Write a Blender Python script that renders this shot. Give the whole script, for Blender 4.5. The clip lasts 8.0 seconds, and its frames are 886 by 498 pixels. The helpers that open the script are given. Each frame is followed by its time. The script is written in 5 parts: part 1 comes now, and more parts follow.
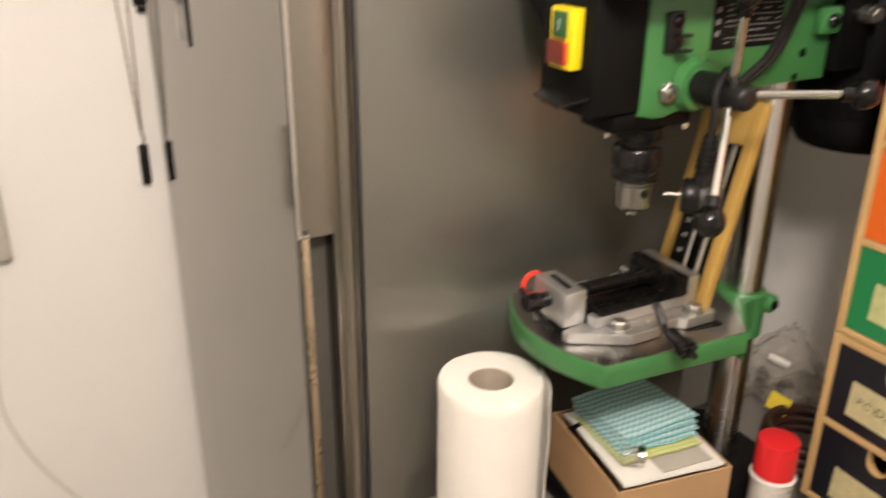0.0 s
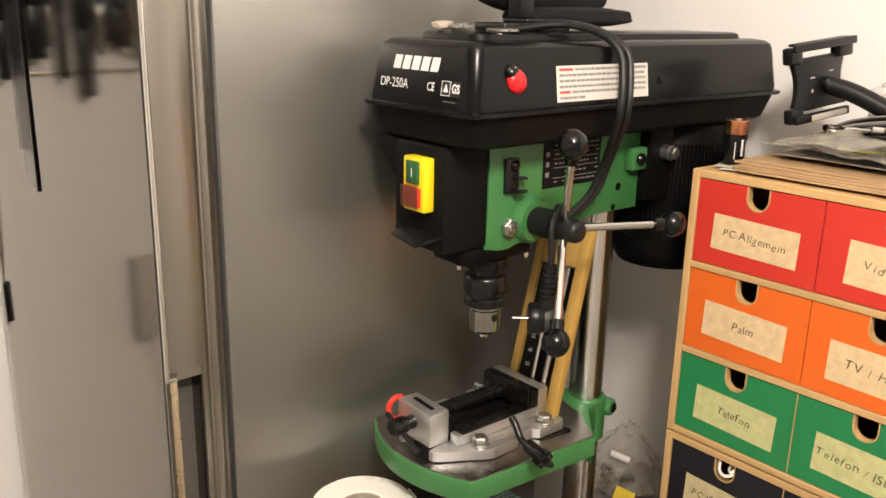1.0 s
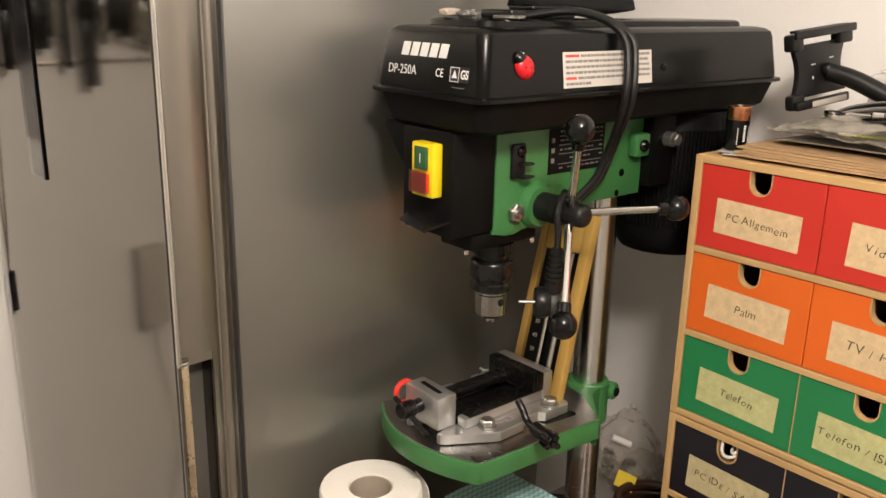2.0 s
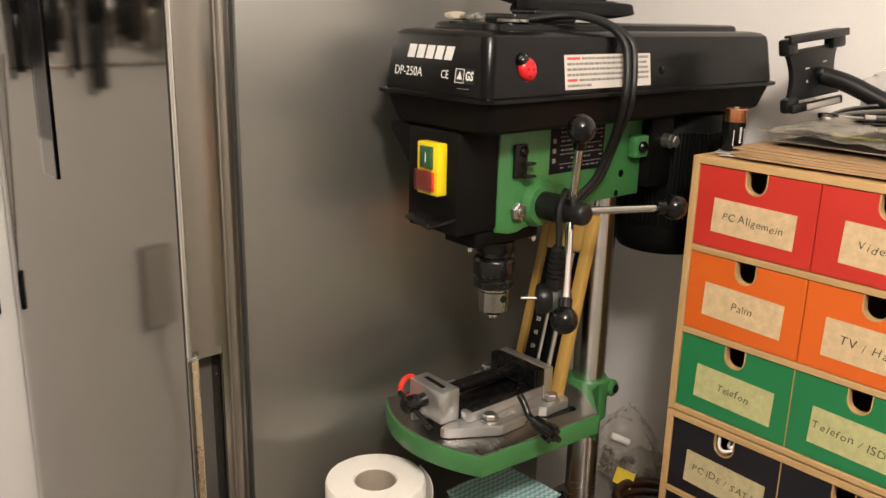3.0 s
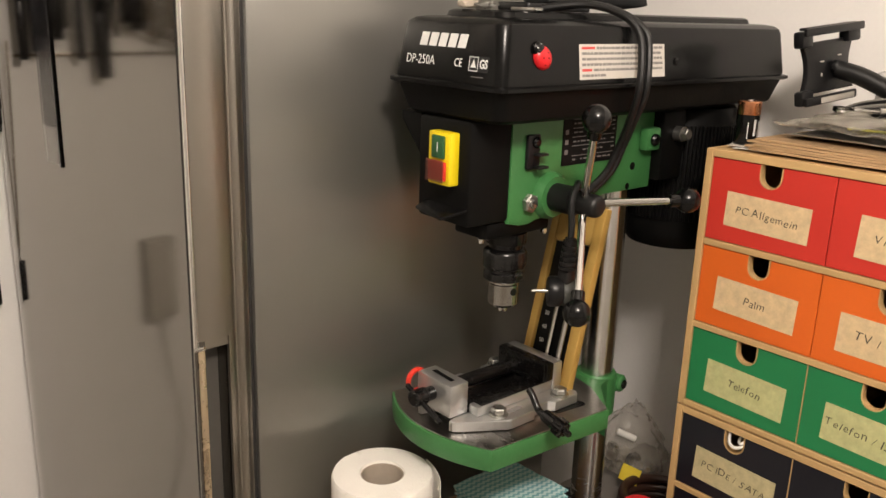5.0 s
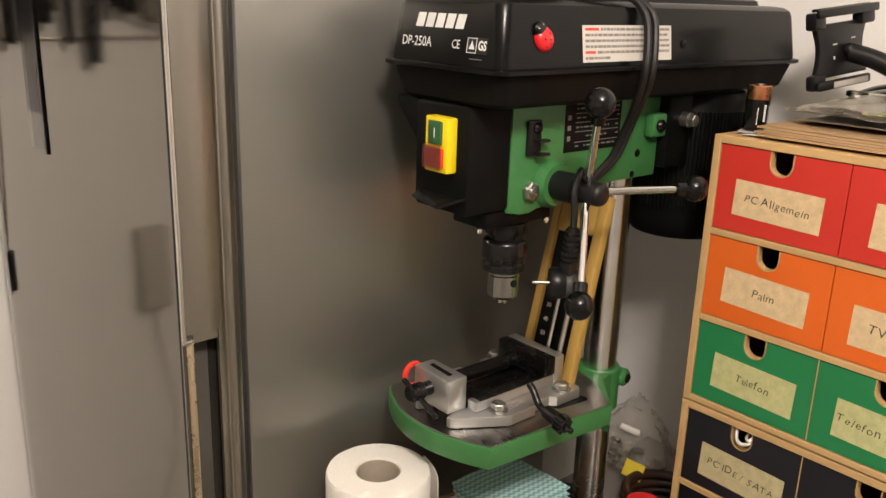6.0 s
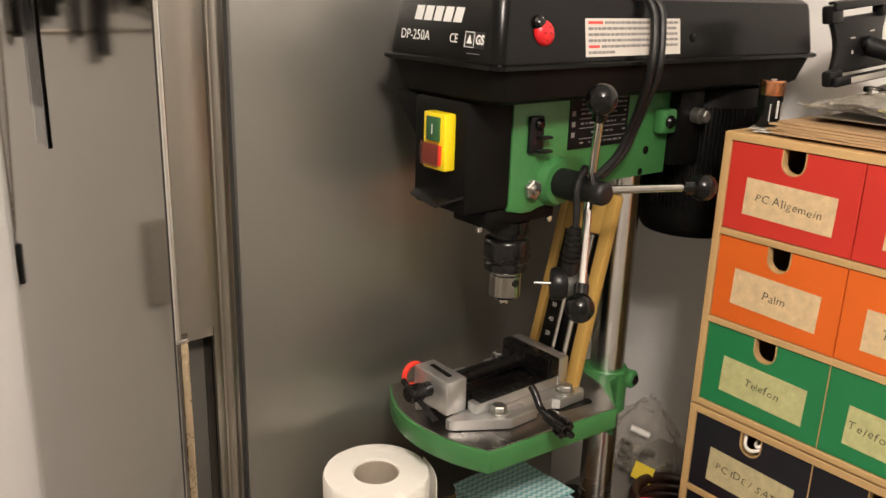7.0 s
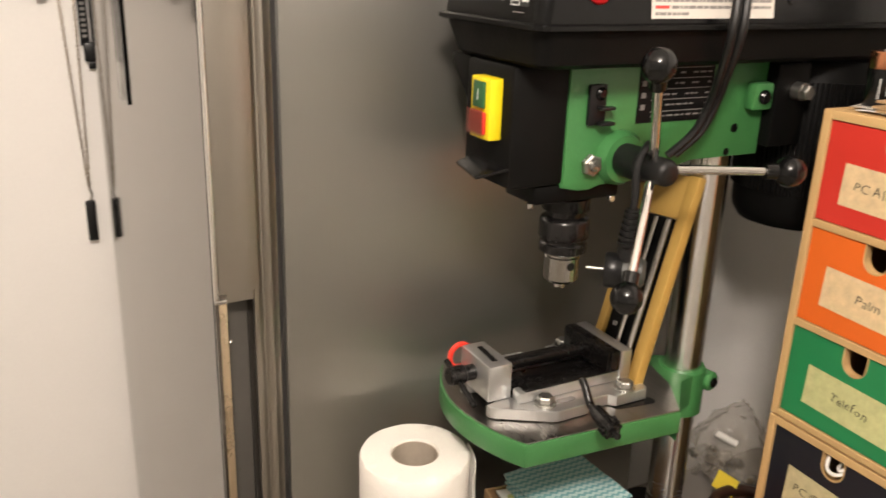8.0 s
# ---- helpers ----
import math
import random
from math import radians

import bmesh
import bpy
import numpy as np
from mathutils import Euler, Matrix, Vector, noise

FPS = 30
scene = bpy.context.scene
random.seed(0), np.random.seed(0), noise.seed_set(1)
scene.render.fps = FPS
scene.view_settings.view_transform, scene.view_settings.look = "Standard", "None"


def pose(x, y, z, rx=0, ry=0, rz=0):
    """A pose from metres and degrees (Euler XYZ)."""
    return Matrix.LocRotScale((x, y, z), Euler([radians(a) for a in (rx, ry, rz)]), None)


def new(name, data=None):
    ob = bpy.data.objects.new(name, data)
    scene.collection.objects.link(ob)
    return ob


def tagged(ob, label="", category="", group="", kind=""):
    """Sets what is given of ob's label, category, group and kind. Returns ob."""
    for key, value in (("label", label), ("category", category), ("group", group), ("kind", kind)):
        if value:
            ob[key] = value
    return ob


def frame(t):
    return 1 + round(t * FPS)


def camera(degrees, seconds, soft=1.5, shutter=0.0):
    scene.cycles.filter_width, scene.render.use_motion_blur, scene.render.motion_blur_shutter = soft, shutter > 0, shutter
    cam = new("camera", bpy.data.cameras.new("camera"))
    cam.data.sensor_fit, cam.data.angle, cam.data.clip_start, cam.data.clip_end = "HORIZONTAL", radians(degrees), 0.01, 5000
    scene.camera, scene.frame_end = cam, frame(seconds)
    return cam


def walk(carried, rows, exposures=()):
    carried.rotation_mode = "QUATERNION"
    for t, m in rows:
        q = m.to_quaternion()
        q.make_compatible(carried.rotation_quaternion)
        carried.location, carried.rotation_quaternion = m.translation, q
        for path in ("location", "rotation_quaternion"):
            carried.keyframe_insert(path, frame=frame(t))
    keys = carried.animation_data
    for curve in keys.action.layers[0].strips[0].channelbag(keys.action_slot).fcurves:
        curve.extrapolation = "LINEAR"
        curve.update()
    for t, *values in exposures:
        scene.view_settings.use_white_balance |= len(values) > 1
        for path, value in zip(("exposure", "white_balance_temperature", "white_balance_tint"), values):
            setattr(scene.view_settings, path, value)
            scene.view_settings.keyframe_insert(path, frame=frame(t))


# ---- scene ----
cam = camera(55.3, 8.0, shutter=0.45)
METRES, EYE, TILT, LEAN, TURN = 0.415, 1.6, 0.0, 0.0, -28.2
ROWS = [
    (0.0, 0.0, 0.0, 0.0, 0.18, -23.01, -0.42),
    (0.2, -0.0186, -0.0039, 0.0312, -4.01, -21.27, -0.62),
    (0.5, -0.0555, -0.0223, 0.0885, -8.43, -18.71, -1.0),
    (1.0, -0.1023, -0.1156, 0.1308, -11.57, -15.86, -1.21),
    (1.5, -0.122, -0.139, 0.1251, -12.28, -15.69, -1.02),
    (2.0, -0.1526, -0.1422, 0.1148, -12.11, -16.3, -1.12),
    (3.5, -0.2055, -0.2323, 0.0959, -12.45, -15.39, -1.51),
    (4.0, -0.2277, -0.2237, 0.0907, -12.54, -15.23, -1.74),
    (4.5, -0.2319, -0.2097, 0.0855, -12.46, -15.49, -1.81),
    (6.0, -0.1884, -0.0879, 0.0478, -12.18, -16.6, -1.8),
    (6.5, -0.1749, -0.0764, 0.0494, -11.95, -16.88, -1.82),
    (7.0, -0.0999, -0.0459, 0.0532, -10.34, -17.2, -1.71),
    (7.5, 0.0514, 0.0366, 0.0359, -6.15, -17.89, -1.77),
    (7.7, 0.1199, 0.0536, 0.0249, -3.86, -18.37, -1.93),
    (8.0, 0.2047, 0.0659, 0.01, 0.45, -19.06, -1.87),
]
EXPOSURES = [(0.0, 0.03), (0.2, -0.14), (0.5, -0.16), (0.7, 0.0), (1.0, 0.06), (1.5, -0.22), (2.0, -0.25), (3.5, -0.32), (4.5, -0.34), (6.0, -0.32), (7.0, -0.28), (7.5, -0.18), (8.0, 0.03)]
walk(cam, [(t, pose(0, 0, EYE, TILT, LEAN, TURN) @ pose(METRES * x, METRES * y, METRES * z, 90 + pitch, roll, yaw)) for t, x, y, z, yaw, pitch, roll in ROWS], EXPOSURES)

# ---- light ----
world = bpy.data.worlds.new("world")
scene.world = world
world.use_nodes = True
world.node_tree.nodes["Background"].inputs[0].default_value = (0.9, 0.85, 0.8, 1)
world.node_tree.nodes["Background"].inputs[1].default_value = 0.02

# Unseen lamp, placed to suit the shadows and highlights.
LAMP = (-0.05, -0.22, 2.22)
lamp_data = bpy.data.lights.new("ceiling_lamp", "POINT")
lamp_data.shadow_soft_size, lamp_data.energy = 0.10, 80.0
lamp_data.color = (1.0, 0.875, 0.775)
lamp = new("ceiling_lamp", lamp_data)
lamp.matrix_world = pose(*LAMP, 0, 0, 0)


# ---- materials ----
def mat(name, color, rough=0.5, metal=0.0, vary=0.12, scale=8.0, fine=120.0, bump=0.08, stretch=(1, 1, 1),
        spec=0.5, coat=0.0, rvary=0.1, emit=0.0, sheen=0.0, alpha=1.0, trans=0.0, depth=0.001):
    m = bpy.data.materials.new(name)
    m.use_nodes = True
    n, l = m.node_tree.nodes, m.node_tree.links
    b = n["Principled BSDF"]
    co = n.new("ShaderNodeTexCoord")
    mp = n.new("ShaderNodeMapping")
    mp.inputs["Scale"].default_value = stretch
    l.new(co.outputs["Object"], mp.inputs[0])
    big = n.new("ShaderNodeTexNoise")
    big.inputs["Scale"].default_value, big.inputs["Detail"].default_value = scale, 5
    sm = n.new("ShaderNodeTexNoise")
    sm.inputs["Scale"].default_value, sm.inputs["Detail"].default_value = fine, 4
    for t in (big, sm):
        l.new(mp.outputs[0], t.inputs["Vector"])
    add = n.new("ShaderNodeMath")
    add.operation = "MULTIPLY_ADD"
    add.inputs[1].default_value = 0.5
    l.new(sm.outputs[0], add.inputs[0])
    l.new(big.outputs[0], add.inputs[2])
    ramp = n.new("ShaderNodeMapRange")
    ramp.inputs[1].default_value, ramp.inputs[2].default_value = 0.45, 1.05
    ramp.inputs[3].default_value, ramp.inputs[4].default_value = 1 - vary, 1 + vary
    l.new(add.outputs[0], ramp.inputs[0])
    mul = n.new("ShaderNodeVectorMath")
    mul.operation = "SCALE"
    mul.inputs[0].default_value = color
    l.new(ramp.outputs[0], mul.inputs["Scale"])
    l.new(mul.outputs[0], b.inputs["Base Color"])
    rr = n.new("ShaderNodeMapRange")
    rr.inputs[1].default_value, rr.inputs[2].default_value = 0.45, 1.05
    rr.inputs[3].default_value, rr.inputs[4].default_value = max(0.02, rough - rvary), min(1, rough + rvary)
    l.new(add.outputs[0], rr.inputs[0])
    l.new(rr.outputs[0], b.inputs["Roughness"])
    b.inputs["Metallic"].default_value = metal
    b.inputs["Specular IOR Level"].default_value = spec
    b.inputs["Coat Weight"].default_value = coat
    b.inputs["Sheen Weight"].default_value = sheen
    b.inputs["Alpha"].default_value = alpha
    b.inputs["Transmission Weight"].default_value = trans
    if emit:
        b.inputs["Emission Color"].default_value = (*color, 1)
        b.inputs["Emission Strength"].default_value = emit
    if bump:
        bp = n.new("ShaderNodeBump")
        bp.inputs["Strength"].default_value, bp.inputs["Distance"].default_value = bump, depth
        l.new(sm.outputs[0], bp.inputs["Height"])
        l.new(bp.outputs[0], b.inputs["Normal"])
    return m


def wood(name, color, stretch, dark=0.72):
    """Pale wood with long grain along the axis of the smallest stretch."""
    m = mat(name, color, 0.5, vary=0.1, scale=6, fine=60, bump=0.15, stretch=stretch)
    n, l = m.node_tree.nodes, m.node_tree.links
    b = n["Principled BSDF"]
    src = b.inputs["Base Color"].links[0].from_socket
    wv = n.new("ShaderNodeTexNoise")
    wv.inputs["Scale"].default_value, wv.inputs["Detail"].default_value = 25, 6
    mp = [x for x in n if x.bl_idname == "ShaderNodeMapping"][0]
    l.new(mp.outputs[0], wv.inputs["Vector"])
    mr = n.new("ShaderNodeMapRange")
    mr.inputs[1].default_value, mr.inputs[2].default_value = 0.4, 0.65
    mr.inputs[3].default_value, mr.inputs[4].default_value = 1.0, dark
    l.new(wv.outputs[0], mr.inputs[0])
    sc = n.new("ShaderNodeVectorMath")
    sc.operation = "SCALE"
    l.new(src, sc.inputs[0])
    l.new(mr.outputs[0], sc.inputs["Scale"])
    l.new(sc.outputs[0], b.inputs["Base Color"])
    return m


M_WALL = mat("wall_paint", (0.90, 0.885, 0.855), 0.75, vary=0.03, scale=3, fine=160, bump=0.12)
M_CEIL = mat("ceiling_paint", (0.80, 0.78, 0.74), 0.85, vary=0.02, scale=3, bump=0.05)
M_FLOOR = mat("floor_tile", (0.42, 0.385, 0.335), 0.45, vary=0.1, scale=5)
M_BENCH = mat("bench_laminate", (0.22, 0.20, 0.18), 0.4, vary=0.1, scale=10)
M_STEEL = mat("brushed_steel", (0.322, 0.316, 0.290), 0.38, 0.86, vary=0.03, scale=2.0, fine=500, bump=0.02, stretch=(1, 1, 0.02), rvary=0.05)
def dents(m, scale, depth):
    """Shallow waves of rolled sheet metal under the fine brushing."""
    n, l = m.node_tree.nodes, m.node_tree.links
    old = [x for x in n if x.bl_idname == "ShaderNodeBump"][0]
    co = n.new("ShaderNodeTexCoord")
    w = n.new("ShaderNodeTexNoise")
    w.inputs["Scale"].default_value, w.inputs["Detail"].default_value = scale, 1.0
    bp = n.new("ShaderNodeBump")
    bp.inputs["Strength"].default_value, bp.inputs["Distance"].default_value = 1.0, depth
    l.new(co.outputs["Object"], w.inputs["Vector"])
    l.new(w.outputs[0], bp.inputs["Height"])
    l.new(bp.outputs[0], old.inputs["Normal"])


dents(M_STEEL, 6.0, 0.0018)


def brushed(m, across, amount):
    """Fine parallel scratches that spread the gloss along the direction across."""
    n, l = m.node_tree.nodes, m.node_tree.links
    v = n.new("ShaderNodeCombineXYZ")
    for k in range(3):
        v.inputs[k].default_value = across[k]
    b = n["Principled BSDF"]
    l.new(v.outputs[0], b.inputs["Tangent"])
    b.inputs["Anisotropic"].default_value = amount


brushed(M_STEEL, (1, 0, 0), 0.8)
M_DOOR = mat("door_steel", (0.24, 0.226, 0.203), 0.08, 1.0, vary=0.05, scale=2.0, fine=500, bump=0.012, stretch=(1, 1, 0.02), rvary=0.02)
M_EDGE = mat("edge_steel", (0.36, 0.335, 0.295), 0.36, 1.0, vary=0.03, scale=2.0, fine=500, bump=0.02, stretch=(1, 1, 0.02), rvary=0.02)
M_STEEL_EDGE = mat("polished_edge_steel", (0.88, 0.86, 0.83), 0.20, 1.0, vary=0.04, scale=3, fine=400, bump=0.02, stretch=(1, 1, 0.03), rvary=0.04)
# Reflected warm light is put into this steel's base colour.
M_LIPGLOW = mat("steel_with_warm_reflection", (0.66, 0.54, 0.38), 0.3, 1.0, vary=0.06, scale=6, bump=0.02)
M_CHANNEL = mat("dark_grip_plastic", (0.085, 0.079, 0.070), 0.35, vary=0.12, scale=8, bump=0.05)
M_SEAL = mat("dark_seal", (0.014, 0.013, 0.012), 0.6, vary=0.15)
M_BLACK = mat("black_paint", (0.0035, 0.0035, 0.0034), 0.42, spec=0.12, vary=0.2, scale=12, fine=300, bump=0.05, rvary=0.06)
M_COVER = mat("black_moulded_plastic", (0.0045, 0.0045, 0.0045), 0.225, spec=0.20, vary=0.15, scale=10, fine=500, bump=0.04, rvary=0.05)
M_HOUSING = mat("dull_black_casting", (0.005, 0.005, 0.0047), 0.5, spec=0.10, vary=0.15, scale=30, fine=300, bump=0.15)
M_GLOSS = mat("glossy_black", (0.005, 0.005, 0.005), 0.20, spec=0.35, vary=0.1, bump=0.0, rvary=0.04)
M_RUBBER = mat("black_rubber", (0.007, 0.007, 0.007), 0.42, spec=0.35, vary=0.2, bump=0.1)
M_FABRIC = mat("black_fabric", (0.007, 0.007, 0.0075), 0.85, spec=0.25, vary=0.3, fine=700, bump=0.5, sheen=0.03)
M_GREEN = mat("green_enamel", (0.050, 0.192, 0.058), 0.38, vary=0.12, scale=14, fine=160, bump=0.18, rvary=0.08, depth=0.002)
M_CAST = mat("machined_cast_iron", (0.22, 0.21, 0.195), 0.32, 1.0, vary=0.3, scale=20, fine=200, bump=0.06, stretch=(1, 0.2, 1))
M_ALU = mat("cast_aluminium", (0.61, 0.615, 0.61), 0.31, 0.86, vary=0.03, scale=25, fine=320, bump=0.05, rvary=0.04)
M_CHROME = mat("chrome", (0.68, 0.665, 0.64), 0.09, 1.0, vary=0.06, scale=20, bump=0.01, rvary=0.04)
M_NOSE = mat("ground_chuck_steel", (0.42, 0.41, 0.39), 0.15, 1.0, vary=0.15, scale=30, fine=300, bump=0.02, rvary=0.05)
M_ZINC = mat("zinc_plated_steel", (0.38, 0.375, 0.35), 0.33, 0.9, vary=0.15, scale=60, bump=0.08)
M_COLUMN = mat("ground_steel_tube", (0.72, 0.705, 0.68), 0.25, 1.0, vary=0.05, scale=8, fine=300, bump=0.0, stretch=(0.2, 0.2, 1), rvary=0.03)
brushed(M_COLUMN, (0, 0, 1), 0.8)
M_YELLOW = mat("yellow_plastic", (0.85, 0.66, 0.01), 0.38, vary=0.05, bump=0.02)
M_SWGREEN = mat("green_button", (0.03, 0.11, 0.04), 0.35, vary=0.08, bump=0.02)
M_SWRED = mat("red_button", (0.62, 0.035, 0.02), 0.3, vary=0.08, bump=0.02)
M_REDCAP = mat("red_cap_plastic", (0.62, 0.015, 0.02), 0.35, vary=0.06, bump=0.02)
M_WHITEPRINT = mat("white_print", (0.80, 0.80, 0.78), 0.55, vary=0.05, bump=0)
M_REDPRINT = mat("red_print", (0.6, 0.06, 0.05), 0.55, vary=0.05, bump=0)
M_GREYPRINT = mat("grey_print", (0.20, 0.19, 0.18), 0.6, vary=0.1, bump=0)
M_STICKER = mat("white_sticker", (0.60, 0.57, 0.52), 0.5, vary=0.05, bump=0.02)
M_PLATE = mat("black_printed_foil", (0.005, 0.005, 0.005), 0.5, spec=0.15, vary=0.1, bump=0.02)
M_OCHRE = wood("yellow_varnished_wood", (0.44, 0.275, 0.068), (1, 1, 0.08), 0.86)
M_BIRCH = wood("birch_plywood", (0.59, 0.385, 0.17), (1.0, 0.12, 1.0), 0.82)
M_BIRCHV = wood("birch_plywood_upright", (0.59, 0.385, 0.17), (1.0, 1.0, 0.12), 0.82)
M_RED = mat("red_paint", (0.56, 0.032, 0.020), 0.5, vary=0.05, scale=9, fine=250, bump=0.08)
M_ORANGE = mat("orange_paint", (0.70, 0.130, 0.011), 0.5, vary=0.05, scale=9, fine=250, bump=0.08)
M_DGREEN = mat("green_paint", (0.012, 0.20, 0.065), 0.5, vary=0.06, scale=9, fine=250, bump=0.08)
M_NAVY = mat("navy_paint", (0.0045, 0.0052, 0.0105), 0.5, vary=0.1, scale=9, fine=250, bump=0.08)
M_INK = mat("pencil_ink", (0.035, 0.027, 0.02), 0.7, vary=0.1, bump=0)
M_PAPER = mat("kitchen_paper", (0.83, 0.80, 0.74), 0.9, vary=0.03, scale=20, fine=260, bump=0.9, sheen=0.2)
M_CARDTUBE = mat("grey_card_tube", (0.42, 0.36, 0.29), 0.85, vary=0.1, bump=0.2)
M_CARD = mat("brown_cardboard", (0.42, 0.26, 0.13), 0.8, vary=0.08, scale=8, fine=120, bump=0.15, stretch=(1, 1, 4))
M_PAPERW = mat("white_paper", (0.74, 0.72, 0.68), 0.7, vary=0.05, scale=6, bump=0.05)


def tape(name, color):
    """Crinkled masking tape with mottled patches."""
    m = mat(name, color, 0.65, vary=0.16, scale=90, fine=300, bump=0.3)
    return m


M_TAPE = tape("masking_tape", (0.66, 0.50, 0.29))
M_TAPEG = tape("greenish_masking_tape", (0.50, 0.50, 0.24))
M_TAPEN = tape("yellow_grey_masking_tape", (0.50, 0.44, 0.25))


def cloth(name, a, b, cell):
    """Cloth printed with rows of zigzag lines."""
    m = mat(name, a, 0.9, vary=0.08, fine=500, bump=0.3, sheen=0.2)
    n, l = m.node_tree.nodes, m.node_tree.links
    bs = n["Principled BSDF"]
    src = bs.inputs["Base Color"].links[0].from_socket
    co = [x for x in n if x.bl_idname == "ShaderNodeTexCoord"][0]
    sep = n.new("ShaderNodeSeparateXYZ")
    l.new(co.outputs["Object"], sep.inputs[0])

    def math_node(op, x, y):
        q = n.new("ShaderNodeMath")
        q.operation = op
        for k, v in enumerate((x, y)):
            if isinstance(v, (int, float)):
                q.inputs[k].default_value = v
            else:
                l.new(v, q.inputs[k])
        return q.outputs[0]
    zig = math_node("PINGPONG", sep.outputs[0], cell * 0.5)
    pos = math_node("ADD", math_node("MULTIPLY", zig, 0.8), sep.outputs[1])
    line = math_node("SINE", math_node("MULTIPLY", pos, 2 * math.pi / cell), 0.0)
    mask = math_node("GREATER_THAN", line, 0.1)
    mx = n.new("ShaderNodeMix")
    mx.data_type = "RGBA"
    l.new(mask, mx.inputs[0])
    l.new(src, mx.inputs[6])
    mx.inputs[7].default_value = (*b, 1)
    l.new(mx.outputs[2], bs.inputs["Base Color"])
    return m


M_CLOTH = cloth("teal_printed_cloth", (0.52, 0.70, 0.70), (0.18, 0.44, 0.48), 0.0098)
M_CLOTHY = cloth("yellow_printed_cloth", (0.55, 0.58, 0.30), (0.45, 0.50, 0.12), 0.0075)
M_FILM = mat("clear_plastic_film", (0.46, 0.42, 0.36), 0.13, vary=0.1, bump=0.5, alpha=0.30, depth=0.004, fine=60)
M_MILKY = mat("milky_plastic_film", (0.80, 0.77, 0.74), 0.3, vary=0.1, bump=0.4, alpha=0.38, depth=0.004, fine=60)
M_SMOKE = mat("smoked_plastic", (0.02, 0.02, 0.025), 0.25, vary=0.1, bump=0.0, alpha=0.35)
M_FLAP = mat("tinted_clear_flap", (0.16, 0.05, 0.035), 0.22, vary=0.1, bump=0.03, alpha=0.42)
M_SLEEVE = mat("cloudy_plastic_sleeve", (0.40, 0.37, 0.31), 0.22, vary=0.15, bump=0.3, alpha=0.45, depth=0.003, fine=70)
M_CLEAR = mat("clear_plastic", (0.5, 0.5, 0.48), 0.2, vary=0.1, bump=0.0, alpha=0.22)
M_TAG = mat("yellow_tag", (0.80, 0.62, 0.05), 0.6, vary=0.1, bump=0.05)
M_BROWN = mat("brown_rubber_hose", (0.035, 0.014, 0.009), 0.4, vary=0.2, bump=0.05)
M_COPPER = mat("copper_foil", (0.75, 0.33, 0.17), 0.25, 1.0, vary=0.08, bump=0.02)
M_ENV = mat("manila_envelope", (0.41, 0.27, 0.14), 0.75, vary=0.08, scale=10, bump=0.08)
M_GREYPAPER = mat("grey_paper", (0.42, 0.39, 0.34), 0.75, vary=0.1, scale=10, bump=0.08)
M_GREYCABLE = mat("grey_cable", (0.20, 0.19, 0.17), 0.5, vary=0.15, bump=0.05)
M_BOXGREY = mat("grey_box_plastic", (0.58, 0.55, 0.49), 0.5, vary=0.08, bump=0.04)
M_FOIL = mat("yellow_strip_foil", (0.62, 0.60, 0.12), 0.4, vary=0.1, bump=0.05)
M_HARDBLACK = mat("black_hard_plastic", (0.007, 0.007, 0.0075), 0.36, spec=0.35, vary=0.15, fine=400, bump=0.06)
M_ORANGE_RED = mat("bright_red_plastic", (0.85, 0.05, 0.03), 0.4, vary=0.05, bump=0.02)
M_PLUGGREY = mat("dark_grey_plug_plastic", (0.045, 0.048, 0.043), 0.45, vary=0.1, bump=0.03)
M_GUNMETAL = mat("black_oxide_steel", (0.006, 0.0055, 0.0055), 0.26, 0.1, vary=0.2, bump=0.05)
M_CHAIN = mat("chain_metal", (0.35, 0.30, 0.24), 0.35, 1.0, vary=0.2, bump=0.05)
M_TOOLBLUE = mat("blue_handle", (0.02, 0.03, 0.16), 0.4, vary=0.1)
M_CANW = mat("white_can_enamel", (0.72, 0.70, 0.66), 0.3, vary=0.05, bump=0.01)


# ---- building helpers ----
def thing(name, m, label, category, group="", kind=""):
    ob = new(name)
    ob.empty_display_size = 0.05
    ob.matrix_world = m
    return tagged(ob, label, category, group, kind)


def part(name, bm, material, parent=None, label="", smooth=True, angle=35):
    me = bpy.data.meshes.new(name)
    bm.normal_update()
    bmesh.ops.recalc_face_normals(bm, faces=bm.faces)
    bm.to_mesh(me)
    bm.free()
    me.materials.append(material)
    if smooth:
        me.shade_smooth()
        me.set_sharp_from_angle(angle=radians(angle))
    ob = new(name, me)
    if parent is not None:
        ob.parent = parent
    if label:
        ob["label"] = label
    return ob


def solo(name, bm, material, m, label, category, group="", kind="", angle=35):
    """A thing that is one mesh."""
    ob = part(name, bm, material, angle=angle)
    ob.matrix_world = m
    return tagged(ob, label, category, group, kind)


def join(*bms):
    out = bmesh.new()
    for b in bms:
        me = bpy.data.meshes.new("tmp")
        b.to_mesh(me)
        b.free()
        out.from_mesh(me)
        bpy.data.meshes.remove(me)
    return out


def moved(bm, m):
    bmesh.ops.transform(bm, matrix=m, verts=bm.verts)
    return bm


def box(x0, x1, y0, y1, z0, z1, bevel=0.0, seg=2):
    bm = bmesh.new()
    bmesh.ops.create_cube(bm, size=1)
    bmesh.ops.transform(bm, matrix=Matrix.Translation(((x0 + x1) / 2, (y0 + y1) / 2, (z0 + z1) / 2)) @ Matrix.Diagonal((abs(x1 - x0), abs(y1 - y0), abs(z1 - z0), 1)), verts=bm.verts)
    if bevel:
        bmesh.ops.bevel(bm, geom=bm.edges[:], offset=bevel, segments=seg, affect="EDGES", profile=0.5)
    return bm


